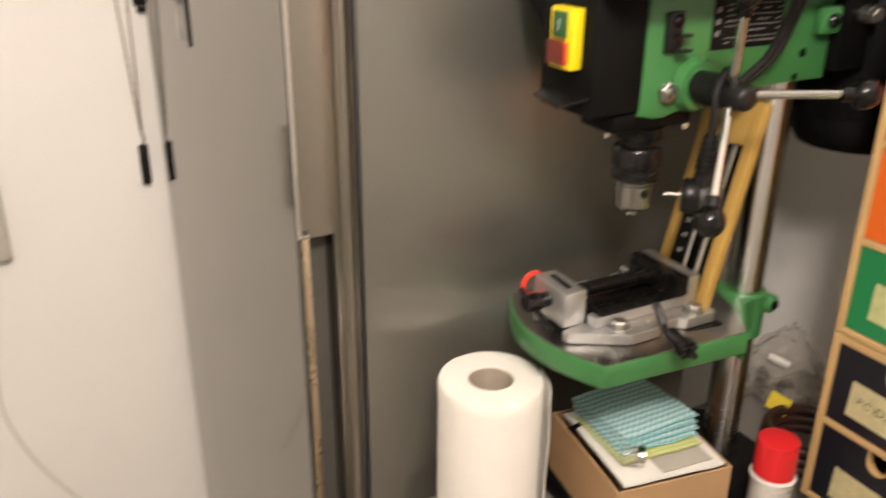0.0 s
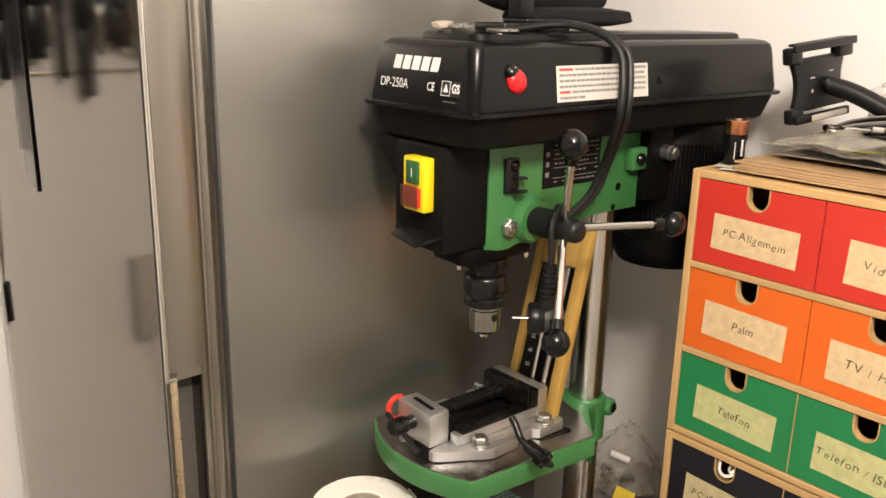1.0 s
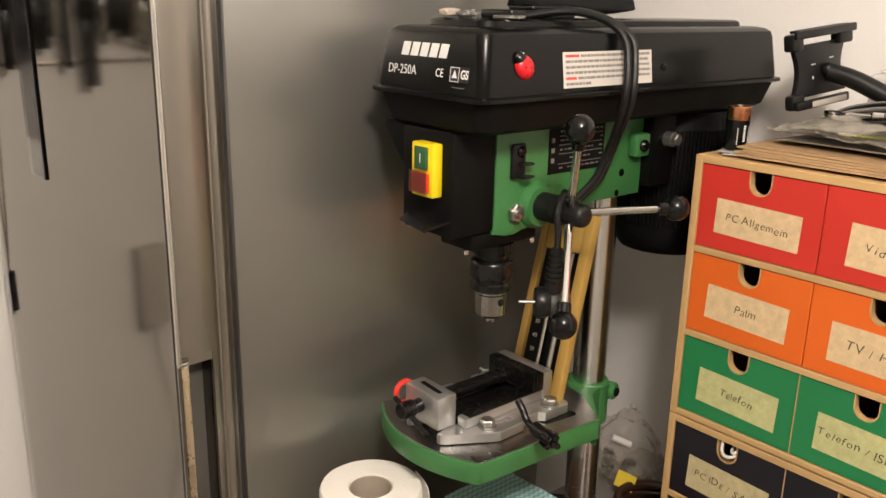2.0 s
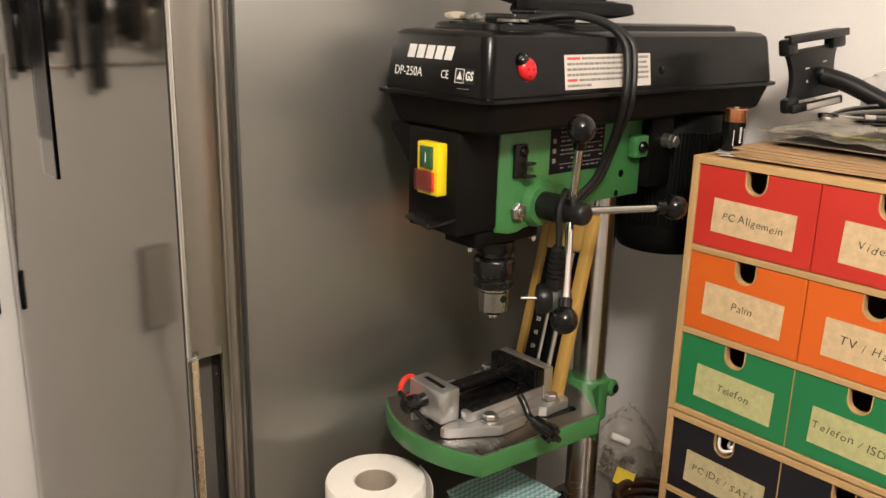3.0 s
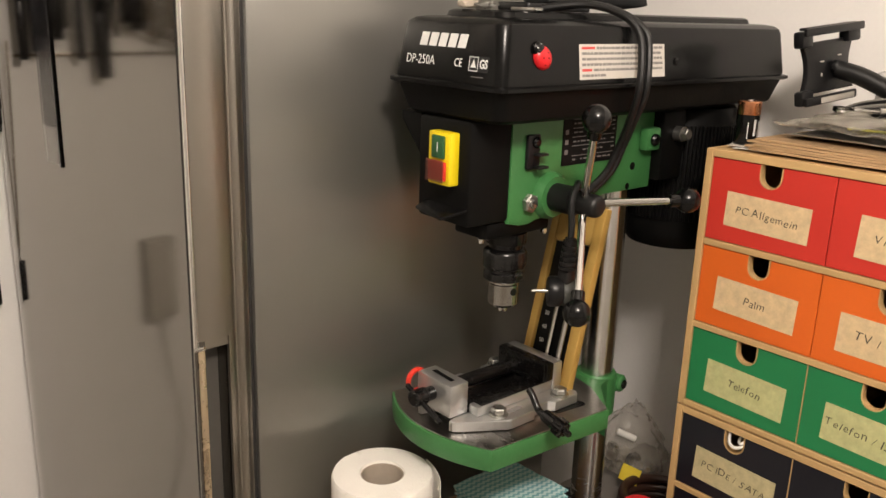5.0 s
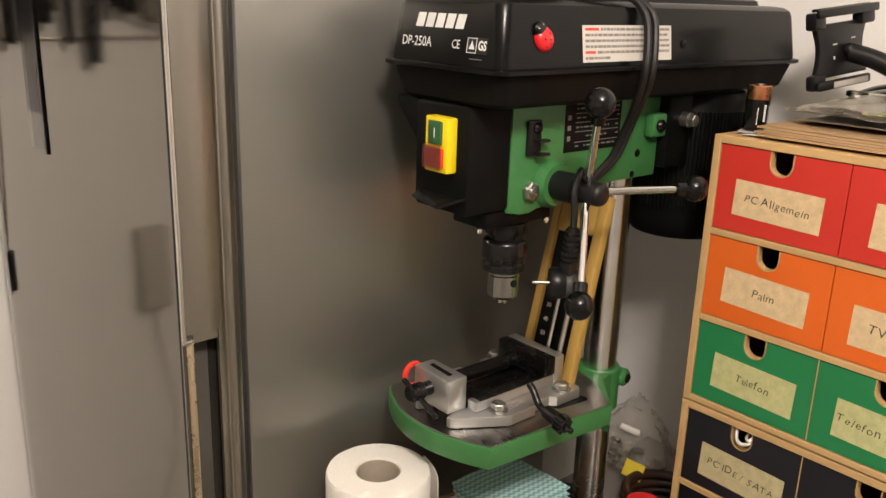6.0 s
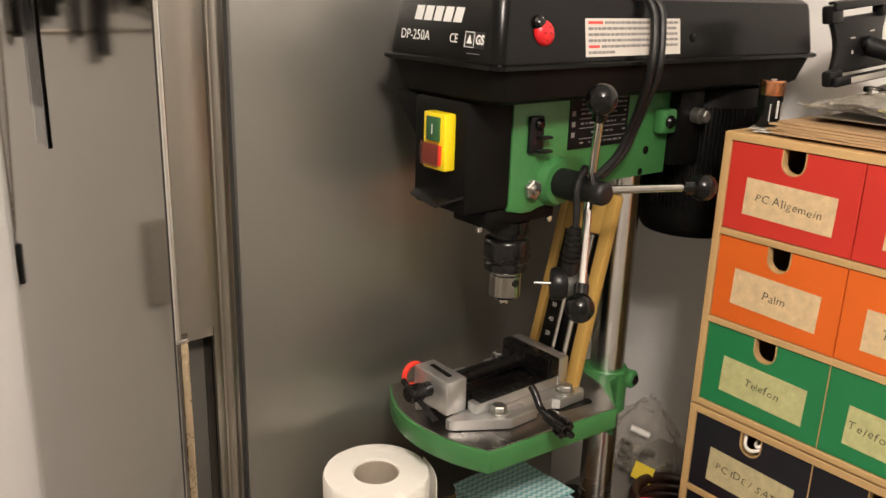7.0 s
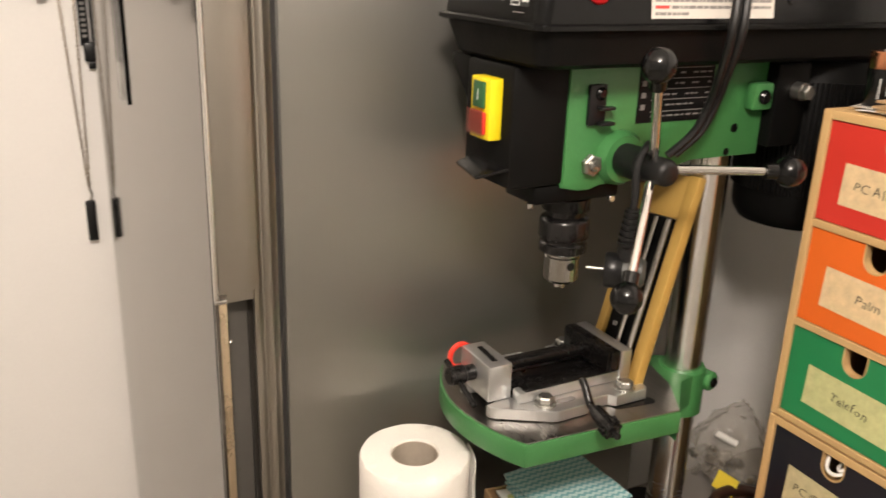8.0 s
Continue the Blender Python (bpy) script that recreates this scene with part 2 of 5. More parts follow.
def prism(outline, z0, z1, bevel=0.0, seg=2):
    """A flat outline (x, y) pulled up from z0 to z1."""
    bm = bmesh.new()
    lo = [bm.verts.new((x, y, z0)) for x, y in outline]
    hi = [bm.verts.new((x, y, z1)) for x, y in outline]
    n = len(outline)
    bm.faces.new(lo[::-1])
    top = bm.faces.new(hi)
    for i in range(n):
        bm.faces.new((lo[i], lo[(i + 1) % n], hi[(i + 1) % n], hi[i]))
    bmesh.ops.recalc_face_normals(bm, faces=bm.faces)
    if bevel:
        edges = [e for e in bm.edges if abs(e.verts[0].co.z - e.verts[1].co.z) < 1e-6]
        bmesh.ops.bevel(bm, geom=edges, offset=bevel, segments=seg, affect="EDGES", profile=0.5)
    return bm


def loft(rings):
    """Closed skin through rings of equal length, capped at both ends."""
    bm = bmesh.new()
    rows = [[bm.verts.new(p) for p in r] for r in rings]
    n = len(rings[0])
    for a, b in zip(rows, rows[1:]):
        for i in range(n):
            bm.faces.new((a[i], a[(i + 1) % n], b[(i + 1) % n], b[i]))
    bm.faces.new(rows[0][::-1])
    bm.faces.new(rows[-1])
    bmesh.ops.recalc_face_normals(bm, faces=bm.faces)
    return bm


def lathe(profile, seg=32, close=True):
    """Profile of (radius, z) turned round z."""
    rings = []
    for r, z in profile:
        rings.append([(r * math.cos(2 * math.pi * i / seg), r * math.sin(2 * math.pi * i / seg), z) for i in range(seg)])
    if close:
        return loft(rings)
    bm = bmesh.new()
    rows = [[bm.verts.new(p) for p in r] for r in rings]
    rows.append(rows[0])
    for a, b in zip(rows, rows[1:]):
        for i in range(seg):
            bm.faces.new((a[i], a[(i + 1) % seg], b[(i + 1) % seg], b[i]))
    return bm


def along(a, b):
    """The turn that lays z along the way from a to b, standing at a."""
    a, b = Vector(a), Vector(b)
    return Matrix.Translation(a) @ (b - a).to_track_quat("Z", "Y").to_matrix().to_4x4()


def rod(a, b, r, seg=20, r2=None, chamfer=0.0):
    d = (Vector(b) - Vector(a)).length
    r2 = r if r2 is None else r2
    c = min(chamfer, d / 3)
    prof = [(r, 0), (r2, d)] if not c else [(r - c, 0), (r, c), (r2, d - c), (r2 - c, d)]
    return moved(lathe(prof, seg), along(a, b))


def ball(c, r, seg=24):
    bm = bmesh.new()
    bmesh.ops.create_uvsphere(bm, u_segments=seg, v_segments=seg // 2, radius=r)
    return moved(bm, Matrix.Translation(c))


def hexhead(r, h):
    """A hexagon bolt head or nut standing on z = 0, with a chamfered top."""
    o = [(r * math.cos(math.pi / 3 * i), r * math.sin(math.pi / 3 * i)) for i in range(6)]
    return prism(o, 0, h, min(0.15 * r, h * 0.3), 1)


def spline(points, steps=10):
    """Points of a smooth line through the points given."""
    p = [Vector(q) for q in points]
    p = [2 * p[0] - p[1]] + p + [2 * p[-1] - p[-2]]
    out = []
    for i in range(1, len(p) - 2):
        for k in range(steps):
            t = k / steps
            out.append(0.5 * ((2 * p[i]) + (p[i + 1] - p[i - 1]) * t + (2 * p[i - 1] - 5 * p[i] + 4 * p[i + 1] - p[i + 2]) * t * t + (3 * p[i] - p[i - 1] - 3 * p[i + 1] + p[i + 2]) * t ** 3))
    out.append(p[-2])
    return out


def tube(points, r, steps=10, seg=10, flat=1.0):
    pts = spline(points, steps)
    rings = []
    up = Vector((0.31, 0.17, 0.93)).normalized()
    for i, c in enumerate(pts):
        d = (pts[min(i + 1, len(pts) - 1)] - pts[max(i - 1, 0)]).normalized()
        a = d.cross(up)
        if a.length < 0.05:
            a = d.cross(Vector((1, 0, 0)))
        a.normalize()
        up = a.cross(d).normalized()
        rings.append([c + a * r * math.cos(2 * math.pi * k / seg) + up * r * flat * math.sin(2 * math.pi * k / seg) for k in range(seg)])
    return loft(rings)


def rounded(x0, x1, y0, y1, r, n=5):
    """Outline of a rectangle with round corners."""
    out = []
    for cx, cy, a in ((x1 - r, y1 - r, 0), (x0 + r, y1 - r, 90), (x0 + r, y0 + r, 180), (x1 - r, y0 + r, 270)):
        for i in range(n + 1):
            t = radians(a + 90 * i / n)
            out.append((cx + r * math.cos(t), cy + r * math.sin(t)))
    return out


def writing(text, size, m, material, parent, name="writing", shear=0.0, label="", width=1.0, bold=0.0):
    """Flat lettering in the plane of m (x to the right, y up), as a thin mesh."""
    cu = bpy.data.curves.new("tmp_text", "FONT")
    cu.body, cu.size, cu.shear, cu.align_x, cu.align_y = text, size, shear, "CENTER", "CENTER"
    cu.extrude, cu.offset, cu.resolution_u = 0.0001, bold, 3
    tmp = bpy.data.objects.new("tmp_text", cu)
    scene.collection.objects.link(tmp)
    me = bpy.data.meshes.new_from_object(tmp)
    bpy.data.objects.remove(tmp)
    bpy.data.curves.remove(cu)
    me.transform(m @ Matrix.Diagonal((width, 1, 1, 1)))
    me.materials.clear()
    me.materials.append(material)
    me.name = name
    ob = new(name, me)
    ob.parent = parent
    if label:
        ob["label"] = label
    return ob


def handwriting(text, size, m, material, parent, seed=1):
    """Lettering set letter by letter, each a little off its line, as one thin mesh."""
    rng = random.Random(seed)
    out, x = bmesh.new(), 0.0
    for ch in text:
        if ch == " ":
            x += size * 0.30
            continue
        cu = bpy.data.curves.new("tmp_text", "FONT")
        cu.body, cu.size, cu.shear, cu.extrude, cu.offset, cu.resolution_u = ch, size * rng.uniform(0.9, 1.12), rng.uniform(-0.02, 0.22), 0.0001, -size * 0.007, 3
        tmp = bpy.data.objects.new("tmp_text", cu)
        scene.collection.objects.link(tmp)
        me = bpy.data.meshes.new_from_object(tmp)
        bpy.data.objects.remove(tmp)
        bpy.data.curves.remove(cu)
        w = max((v.co.x for v in me.vertices), default=size * 0.3)
        me.transform(Matrix.Translation((x, rng.uniform(-0.06, 0.06) * size, 0)) @ pose(0, 0, 0, 0, 0, rng.uniform(-7, 7)))
        out.from_mesh(me)
        bpy.data.meshes.remove(me)
        x += w + size * rng.uniform(0.03, 0.11)
    bmesh.ops.transform(out, matrix=m @ Matrix.Translation((-x / 2, -size * 0.33, 0)), verts=out.verts)
    return part("writing", out, material, parent, smooth=False)


def bars(rows, m, material, parent, name="print_bar", label=""):
    """Flat bars for print: (x0, x1, y, height) in the plane of m, one mesh a set."""
    bm = join(*[box(a, b, y - h / 2, y + h / 2, 0, 0.0002) for a, b, y, h in rows])
    return part(name, moved(bm, m), material, parent, label, smooth=False)


# Planes for writing: facing -x (read from the west) and facing -y (read from the south).
def west(x, y, z):
    return Matrix.Translation((x, y, z)) @ Matrix(((0, 0, -1, 0), (-1, 0, 0, 0), (0, 1, 0, 0), (0, 0, 0, 1)))


def south(x, y, z):
    return Matrix.Translation((x, y, z)) @ Matrix(((1, 0, 0, 0), (0, 0, -1, 0), (0, 1, 0, 0), (0, 0, 0, 1)))


# ---- the room ----
XW, XE, YS, YN, ZC = -2.80, 1.22, -3.20, 1.60, 2.45
T = 0.12


def slab(name, x0, x1, y0, y1, z0, z1, material, label, category):
    return solo(name, box(x0, x1, y0, y1, z0, z1), material, Matrix.Identity(4), label, category, kind="structure")


slab("floor", XW - T, XE + T, YS - T, YN + T, -0.1, 0.0, M_FLOOR, "plain dull brown tiled floor of the room", "floor")
slab("ceiling", XW - T, XE + T, YS - T, YN + T, ZC, ZC + 0.1, M_CEIL, "plain white painted ceiling of the room", "ceiling")
slab("wall_north", XW, XE, YN, YN + T, 0, ZC, M_WALL, "white painted wall with hanging tools beside the fridge", "wall")
slab("wall_east", XE, XE + T, YS, YN + T, 0, ZC, M_WALL, "white painted wall behind the drill press", "wall")
slab("wall_west", XW - T, XW, YS, YN + T, 0, ZC, M_WALL, "white painted wall closing the room", "wall")
slab("wall_south", XW - T, XE + T, YS - T, YS, 0, ZC, M_WALL, "white painted wall closing the room", "wall")

# Rose and socket are unseen, added to carry the lamp.
fixture = thing("ceiling_light", Matrix.Translation((LAMP[0], LAMP[1], ZC)), "unseen white ceiling rose with a lamp socket, added above the lamp", "ceiling light")
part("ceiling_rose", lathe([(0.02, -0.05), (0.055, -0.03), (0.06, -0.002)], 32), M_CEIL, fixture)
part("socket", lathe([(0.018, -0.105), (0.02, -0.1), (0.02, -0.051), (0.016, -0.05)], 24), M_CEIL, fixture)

BENCH = 0.80
bench = thing("workbench", Matrix.Translation((0.79, 0.2, 0)), "dark laminate workbench top on legs beside the fridge", "workbench")
part("worktop", box(-0.362, 0.425, -0.9, 0.668, BENCH - 0.04, BENCH, 0.003), M_BENCH, bench)
for sx in (-0.33, 0.37):
    for sy in (-0.86, 0.62):
        part("leg", box(sx - 0.025, sx + 0.025, sy - 0.025, sy + 0.025, 0, BENCH - 0.041, 0.003), M_BENCH, bench)

# ---- the steel fridge ----
TILTED = 3.5
fridge = thing("fridge", pose(0.284, 0.89, 0, 0, 0, TILTED), "tall brushed stainless steel fridge with a recessed door grip", "fridge")
FH = 1.95
part("body", box(0.0850, 0.70, 0.0, 0.66, 0.05, FH, 0.004), M_STEEL, fridge)
part("door_seal", box(0.0775, 0.0849, 0.006, 0.645, 0.06, FH - 0.005), M_SEAL, fridge)
part("plinth", box(0.03, 0.69, 0.02, 0.63, 0.0, 0.0495), M_SEAL, fridge)
# the door is a slab whose near edge carries a long grip channel
GRIP = 1.231
edge = [(0.0032, 0.0)] + [(0.0032 + 0.052 * i / 12, -0.0035 * math.sin(math.pi * i / 12)) for i in range(1, 12)] + [(0.0560, 0.0), (0.0575, 0.002), (0.0600, 0.002), (0.0612, 0.0)] + [(0.0612 + 0.0110 * i / 8, -0.0030 * math.sin(math.pi * i / 8)) for i in range(1, 8)] + [(0.0722, 0.0), (0.077, 0.0008)]
bow = [(0.0, 0.034)] + [(0.004 * (k / 22) ** 2 + 0.011 * max(0.0, (k - 14) / 8) ** 2, 0.47 + 0.010 * k) for k in range(23)]
door = part("door", prism(bow + [(0.077, 0.69), (0.077, 0.034)], 0.06, FH), M_DOOR, fridge, angle=40)
part("upper_stile", box(0.0, 0.077, 0.0042, 0.034, GRIP, FH), M_DOOR, door)
part("lower_stile", box(0.0, 0.077, 0.0042, 0.034, 0.06, 0.62), M_DOOR, door)
part("grip_stile", box(0.0, 0.0135, 0.0, 0.034, 0.62, GRIP), M_DOOR, door)
low = [(0.046, 0.004)] + [(x, y) for x, y in edge if x > 0.046] + [(0.077, 0.004)]
low.insert(1, (0.046, -0.0018))
part("edge_trim", prism([(0.0004, 0.004)] + edge + [(0.077, 0.004)], GRIP, FH), M_EDGE, door, "rounded brushed steel edge of the door", angle=50)
part("edge_trim", prism(low, 0.62, GRIP), M_EDGE, door, angle=50)
part("edge_trim", prism([(0.0004, 0.004)] + edge + [(0.077, 0.004)], 0.06, 0.62), M_EDGE, door, angle=50)
# Thin dark strip paints the dark reflection along the door's bend.
part("edge_dark_reflection", box(-0.0004, 0.0008, 0.0045, 0.0072, 0.07, FH - 0.01), M_SEAL, door)
part("recess_chamfer", prism([(0.0137, 0.0), (0.0458, 0.0), (0.0458, 0.010)], GRIP - 0.012, GRIP - 0.0004), M_EDGE, door)
# The strip's colour carries the warm reflection along the grip.
part("grip_lip", box(0.004, 0.0133, -0.0015, 0.0, 0.62, GRIP - 0.012, 0.0006), M_LIPGLOW, door, "steel strip along the door grip, warm reflection in its colour")
part("grip_cap", box(-0.0008, 0.0137, -0.0026, 0.0, GRIP - 0.0115, GRIP - 0.0065, 0.0008), M_CHROME, door)
part("grip_back", box(0.0461, 0.077, 0.0041, 0.0338, 0.62, GRIP - 0.0005, 0.002), M_DOOR, door)
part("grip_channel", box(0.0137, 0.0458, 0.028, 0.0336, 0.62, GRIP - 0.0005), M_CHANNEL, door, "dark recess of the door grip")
part("corner_bead", rod((0.0020, -0.0010, GRIP - 0.006), (0.0020, -0.0010, FH - 0.01), 0.0032, 14), M_STEEL_EDGE, door, "bright rounded corner of the door")
part("catch_screw", moved(lathe([(0.0022, 0), (0.0026, 0.0008), (0.001, 0.002)], 12), pose(0.024, 0.0279, 1.155, 90, 0, 0)), M_CHROME, door)

# ---- the drill press ----
Y0 = 0.735
CX = 0.866
QX = 0.651
YF = 0.700
press = thing("drill_press", Matrix.Identity(4), "black and green bench drill press with a chrome column", "drill press")
part("base", prism(rounded(0.60, 0.93, Y0 - 0.10, Y0 + 0.10, 0.03), BENCH, BENCH + 0.03, 0.005), M_BLACK, press)
part("column", rod((CX, Y0, BENCH + 0.0305), (CX, Y0, 1.40), 0.0245, 48), M_COLUMN, press, "polished steel column")


# belt cover: tapered hood with a rim round its foot
def coverring(inset, z, r=0.022):
    return [(x, y, z) for x, y in rounded(0.530 + inset, 1.152 - inset, 0.635 + inset, 0.84 - inset, r, 6)]


cover = part("belt_cover", loft([coverring(0.006, 1.5492, 0.014), coverring(0.006, 1.554, 0.014), coverring(0.013, 1.608, 0.015), coverring(0.0155, 1.6150, 0.014),
                                 coverring(0.021, 1.6195, 0.016), coverring(0.031, 1.6215, 0.018), coverring(0.046, 1.622, 0.02), coverring(0.048, 1.628, 0.02), coverring(0.052, 1.630, 0.02)]), M_COVER, press, angle=30)
part("cover_rim", loft([coverring(0.003, 1.5415, 0.016), coverring(-0.001, 1.5435, 0.016), coverring(-0.001, 1.5475, 0.016), coverring(0.003, 1.549, 0.016)]), M_COVER, cover)
part("pulley_housing", loft([coverring(0.022, 1.5055, 0.016), coverring(0.016, 1.510, 0.016), coverring(0.007, 1.5414, 0.016)]), M_HOUSING, press)
TOYZ = Matrix(((0, 0, 1, 0), (1, 0, 0, 0), (0, 1, 0, 0), (0, 0, 0, 1)))
# Added black wedge: fills the dark slant beside the housing, hides the chest's reflection.
part("housing_wedge", moved(prism([(0.7952, 1.5045), (0.7952, 1.452), (0.835, 1.494), (0.835, 1.5045)], 0.552, 0.66, 0.002), TOYZ), M_HOUSING, press)
part("cover_screw", moved(lathe([(0.005, 0), (0.005, 0.0015), (0.003, 0.003)], 16), pose(0.857, 0.6435, 1.572, 90, 0, 0)), M_GLOSS, cover)
# lettering on the front of the cover, which leans back a little
FACE = Matrix.Translation((0.5405, 0, 1.578)) @ pose(0, 0, 0, 0, 7.6, 0) @ Matrix.Translation((-0.5405, 0, -1.578))


def onfront(y, z):
    return FACE @ west(0.5394, y, z)


def slant(pts):
    return prism([(x + 0.22 * y, y) for x, y in pts], 0.0001, 0.0004)


# plain slanted blocks stand for the maker's mark
marks = [slant([(x, -0.0078), (x + 0.0138, -0.0078), (x + 0.0138, 0.0078), (x, 0.0078)]) for x in (-0.042, -0.025, -0.008, 0.009, 0.026)]
part("maker_mark", moved(join(*marks), onfront(0.744, 1.595)), M_WHITEPRINT, cover, "white maker's mark as plain slanted blocks", smooth=False)
bars([(-0.016, 0.016, 0, 0.0022)], onfront(0.716, 1.5815), M_GREYPRINT, cover)
writing("DP-250A", 0.0155, onfront(0.783, 1.5705) @ Matrix.Translation((0, 0, 0.0003)), M_WHITEPRINT, cover, label="white model lettering", width=0.92)
writing("CE", 0.0135, onfront(0.715, 1.5705) @ Matrix.Translation((0, 0, 0.0003)), M_WHITEPRINT, cover, width=0.85)
badge = part("test_badge", moved(box(-0.0165, 0.0165, -0.0085, 0.0085, 0.0001, 0.0003), onfront(0.681, 1.571)), M_HARDBLACK, cover, "small framed test mark")
bars([(-0.0155, -0.0005, y, 0.0008) for y in (-0.0076, 0.0076)] + [(-0.0155, -0.0147, 0, 0.015), (-0.0013, -0.0005, 0, 0.015)], onfront(0.681, 1.571) @ Matrix.Translation((0, 0, 0.0003)), M_WHITEPRINT, badge)
writing("GS", 0.0135, onfront(0.6725, 1.571) @ Matrix.Translation((0, 0, 0.0005)), M_WHITEPRINT, badge, bold=0.0004, width=0.8)
part("triangle", moved(prism([(-0.0125, -0.004), (-0.0035, -0.004), (-0.008, 0.005)], 0.0003, 0.0005), onfront(0.681, 1.571)), M_WHITEPRINT, badge, smooth=False)
bars([(-0.010, 0.010, 0, 0.002)], onfront(0.681, 1.5575), M_GREYPRINT, cover)
# warning sticker on the flank of the cover
SIDE = Matrix.Translation((0, 0.6405, 1.552)) @ pose(0, 0, 0, -7.6, 0, 0) @ Matrix.Translation((0, -0.6405, -1.552))


def onside(x, z):
    return SIDE @ south(x, 0.6405, z)


stick = part("warning_sticker", moved(box(-0.0835, 0.0835, -0.0205, 0.0205, 0.0002, 0.0005), onside(0.7475, 1.5745)), M_STICKER, cover, "white warning sticker with red and black print")
rng = random.Random(4)
rows = []
for i in range(6):
    y, x = 0.0160 - i * 0.0064, -0.079
    if i == 0:
        x = -0.052
    if i == 4:
        x = -0.058
    while x < 0.076 and not (i == 5 and x > -0.045):
        w = rng.uniform(0.003, 0.010)
        rows.append((x, min(x + w, 0.079), y, 0.0030))
        x += w + 0.0013
bars(rows, onside(0.7475, 1.5745) @ Matrix.Translation((0, 0, 0.0005)), M_GREYPRINT, stick)
for bar in ((-0.079, -0.055, 0.0160, 0.0030), (-0.079, -0.061, -0.0096, 0.0030)):
    bars([bar], onside(0.7475, 1.5745) @ Matrix.Translation((0, 0, 0.0005)), M_REDPRINT, stick)

# head casting: green flanks, black front housing
outline = [(0.618, 1.505), (0.618, 1.3725), (0.64, 1.3675), (0.655, 1.3675), (0.668, 1.3715), (0.715, 1.374), (0.76, 1.380), (0.80, 1.3895), (0.905, 1.3895), (0.905, 1.505)]
head = part("head_casting", moved(prism(outline, -0.035, 0.035, 0.003), Matrix.Translation((0, Y0, 0)) @ Matrix(((1, 0, 0, 0), (0, 0, -1, 0), (0, 1, 0, 0), (0, 0, 0, 1)))), M_GREEN, press, "green enamelled head casting")
part("front_housing", box(0.548, 0.6178, Y0 - 0.036, Y0 + 0.060, 1.3765, 1.505, 0.006), M_HOUSING, press)
part("chip_guard", moved(prism([(-0.045, 0), (0.034, 0), (0.026, 0.030), (-0.032, 0.040)], 0, 0.004, 0.001), Matrix.Translation((0.556, Y0 + 0.01, 1.398)) @ pose(0, 0, 0, 0, 0, 90) @ pose(0, 0, 0, -14, 0, 0)), M_GLOSS, press)
part("housing_foot", box(0.586, 0.700, Y0 - 0.030, Y0 + 0.03, 1.3545, 1.376, 0.004), M_BLACK, press)
part("guard_screw", rod((0.691, Y0 - 0.032, 1.3535), (0.691, Y0 - 0.026, 1.3535), 0.0042, 14, chamfer=0.001), M_CHROME, press)
part("guard_screw", rod((0.592, Y0 - 0.014, 1.3475), (0.592, Y0 - 0.014, 1.3546), 0.004, 14, chamfer=0.001), M_CHROME, press)

# switch
sw = part("switch_box", join(box(0.532, 0.5478, 0.717, 0.756, 1.4265, 1.4900, 0.002)), M_YELLOW, press, "yellow switch box")
part("start_button", box(0.5285, 0.5319, 0.7245, 0.747, 1.459, 1.486, 0.0012), M_SWGREEN, sw, "dark green start button")
part("stop_flap", box(0.5255, 0.5273, 0.7225, 0.7535, 1.4310, 1.4575, 0.0008), M_FLAP, sw, "tinted clear plastic flap")
part("stop_button", box(0.5275, 0.5318, 0.7215, 0.7520, 1.4325, 1.4555, 0.0015), M_SWRED, sw, "red stop button")
part("start_mark", moved(box(-0.0007, 0.0007, -0.0055, 0.0055, 0, 0.0003), west(0.5283, 0.7355, 1.4725)), M_WHITEPRINT, sw, smooth=False)

# flank fittings
part("flank_nut", moved(join(hexhead(0.0125, 0.009), lathe([(0.0065, 0.0085), (0.0065, 0.0115), (0.004, 0.0125)], 16)), pose(0.651, YF - 0.0002, 1.397, 90, 20, 0)), M_ZINC, press)
clip = part("key_clip", join(box(0.640, 0.663, YF - 0.006, YF - 0.0003, 1.440, 1.4835, 0.0025), box(0.650, 0.669, YF - 0.016, YF - 0.0061, 1.441, 1.4445, 0.001), box(0.650, 0.669, YF - 0.015, YF - 0.0061, 1.457, 1.4605, 0.001)), M_HARDBLACK, press)
part("clip_screw", moved(lathe([(0.007, 0), (0.007, 0.002), (0.004, 0.0045)], 16), pose(0.654, YF - 0.0062, 1.474, 90, 0, 0)), M_GLOSS, clip)
plate = part("rating_plate", box(0.709, 0.817, YF - 0.0012, YF - 0.0001, 1.438, 1.5035), M_PLATE, press, "black rating plate with white print")
pl = [(x, x + w, y, 0.0009) for y in (-0.0215, -0.0085, 0.003, 0.0145, 0.026) for x, w in ((-0.036, 0.085),)]
rng = random.Random(9)
for y in (-0.0265, -0.0145, -0.003, 0.009, 0.0205):
    x = -0.034
    while x < 0.046:
        w = rng.uniform(0.003, 0.010)
        if rng.random() < 0.75:
            pl.append((x, min(x + w, 0.05), y, 0.0019))
        x += w + 0.003
pl += [(-0.050, -0.044, y, 0.006) for y in (-0.016, -0.003, 0.010)]
bars(pl, south(0.763, YF - 0.0012, 1.4715) @ Matrix.Translation((0, 0, 0.0001)), M_GREYPRINT, plate)
lug = part("motor_lug", join(box(0.870, 0.901, YF - 0.016, YF - 0.0005, 1.446, 1.478, 0.004)), M_GREEN, press)
part("lug_screw", moved(lathe([(0.0085, 0), (0.0085, 0.003), (0.006, 0.006)], 18), pose(0.884, YF - 0.0165, 1.462, 90, 0, 0)), M_GLOSS, lug)
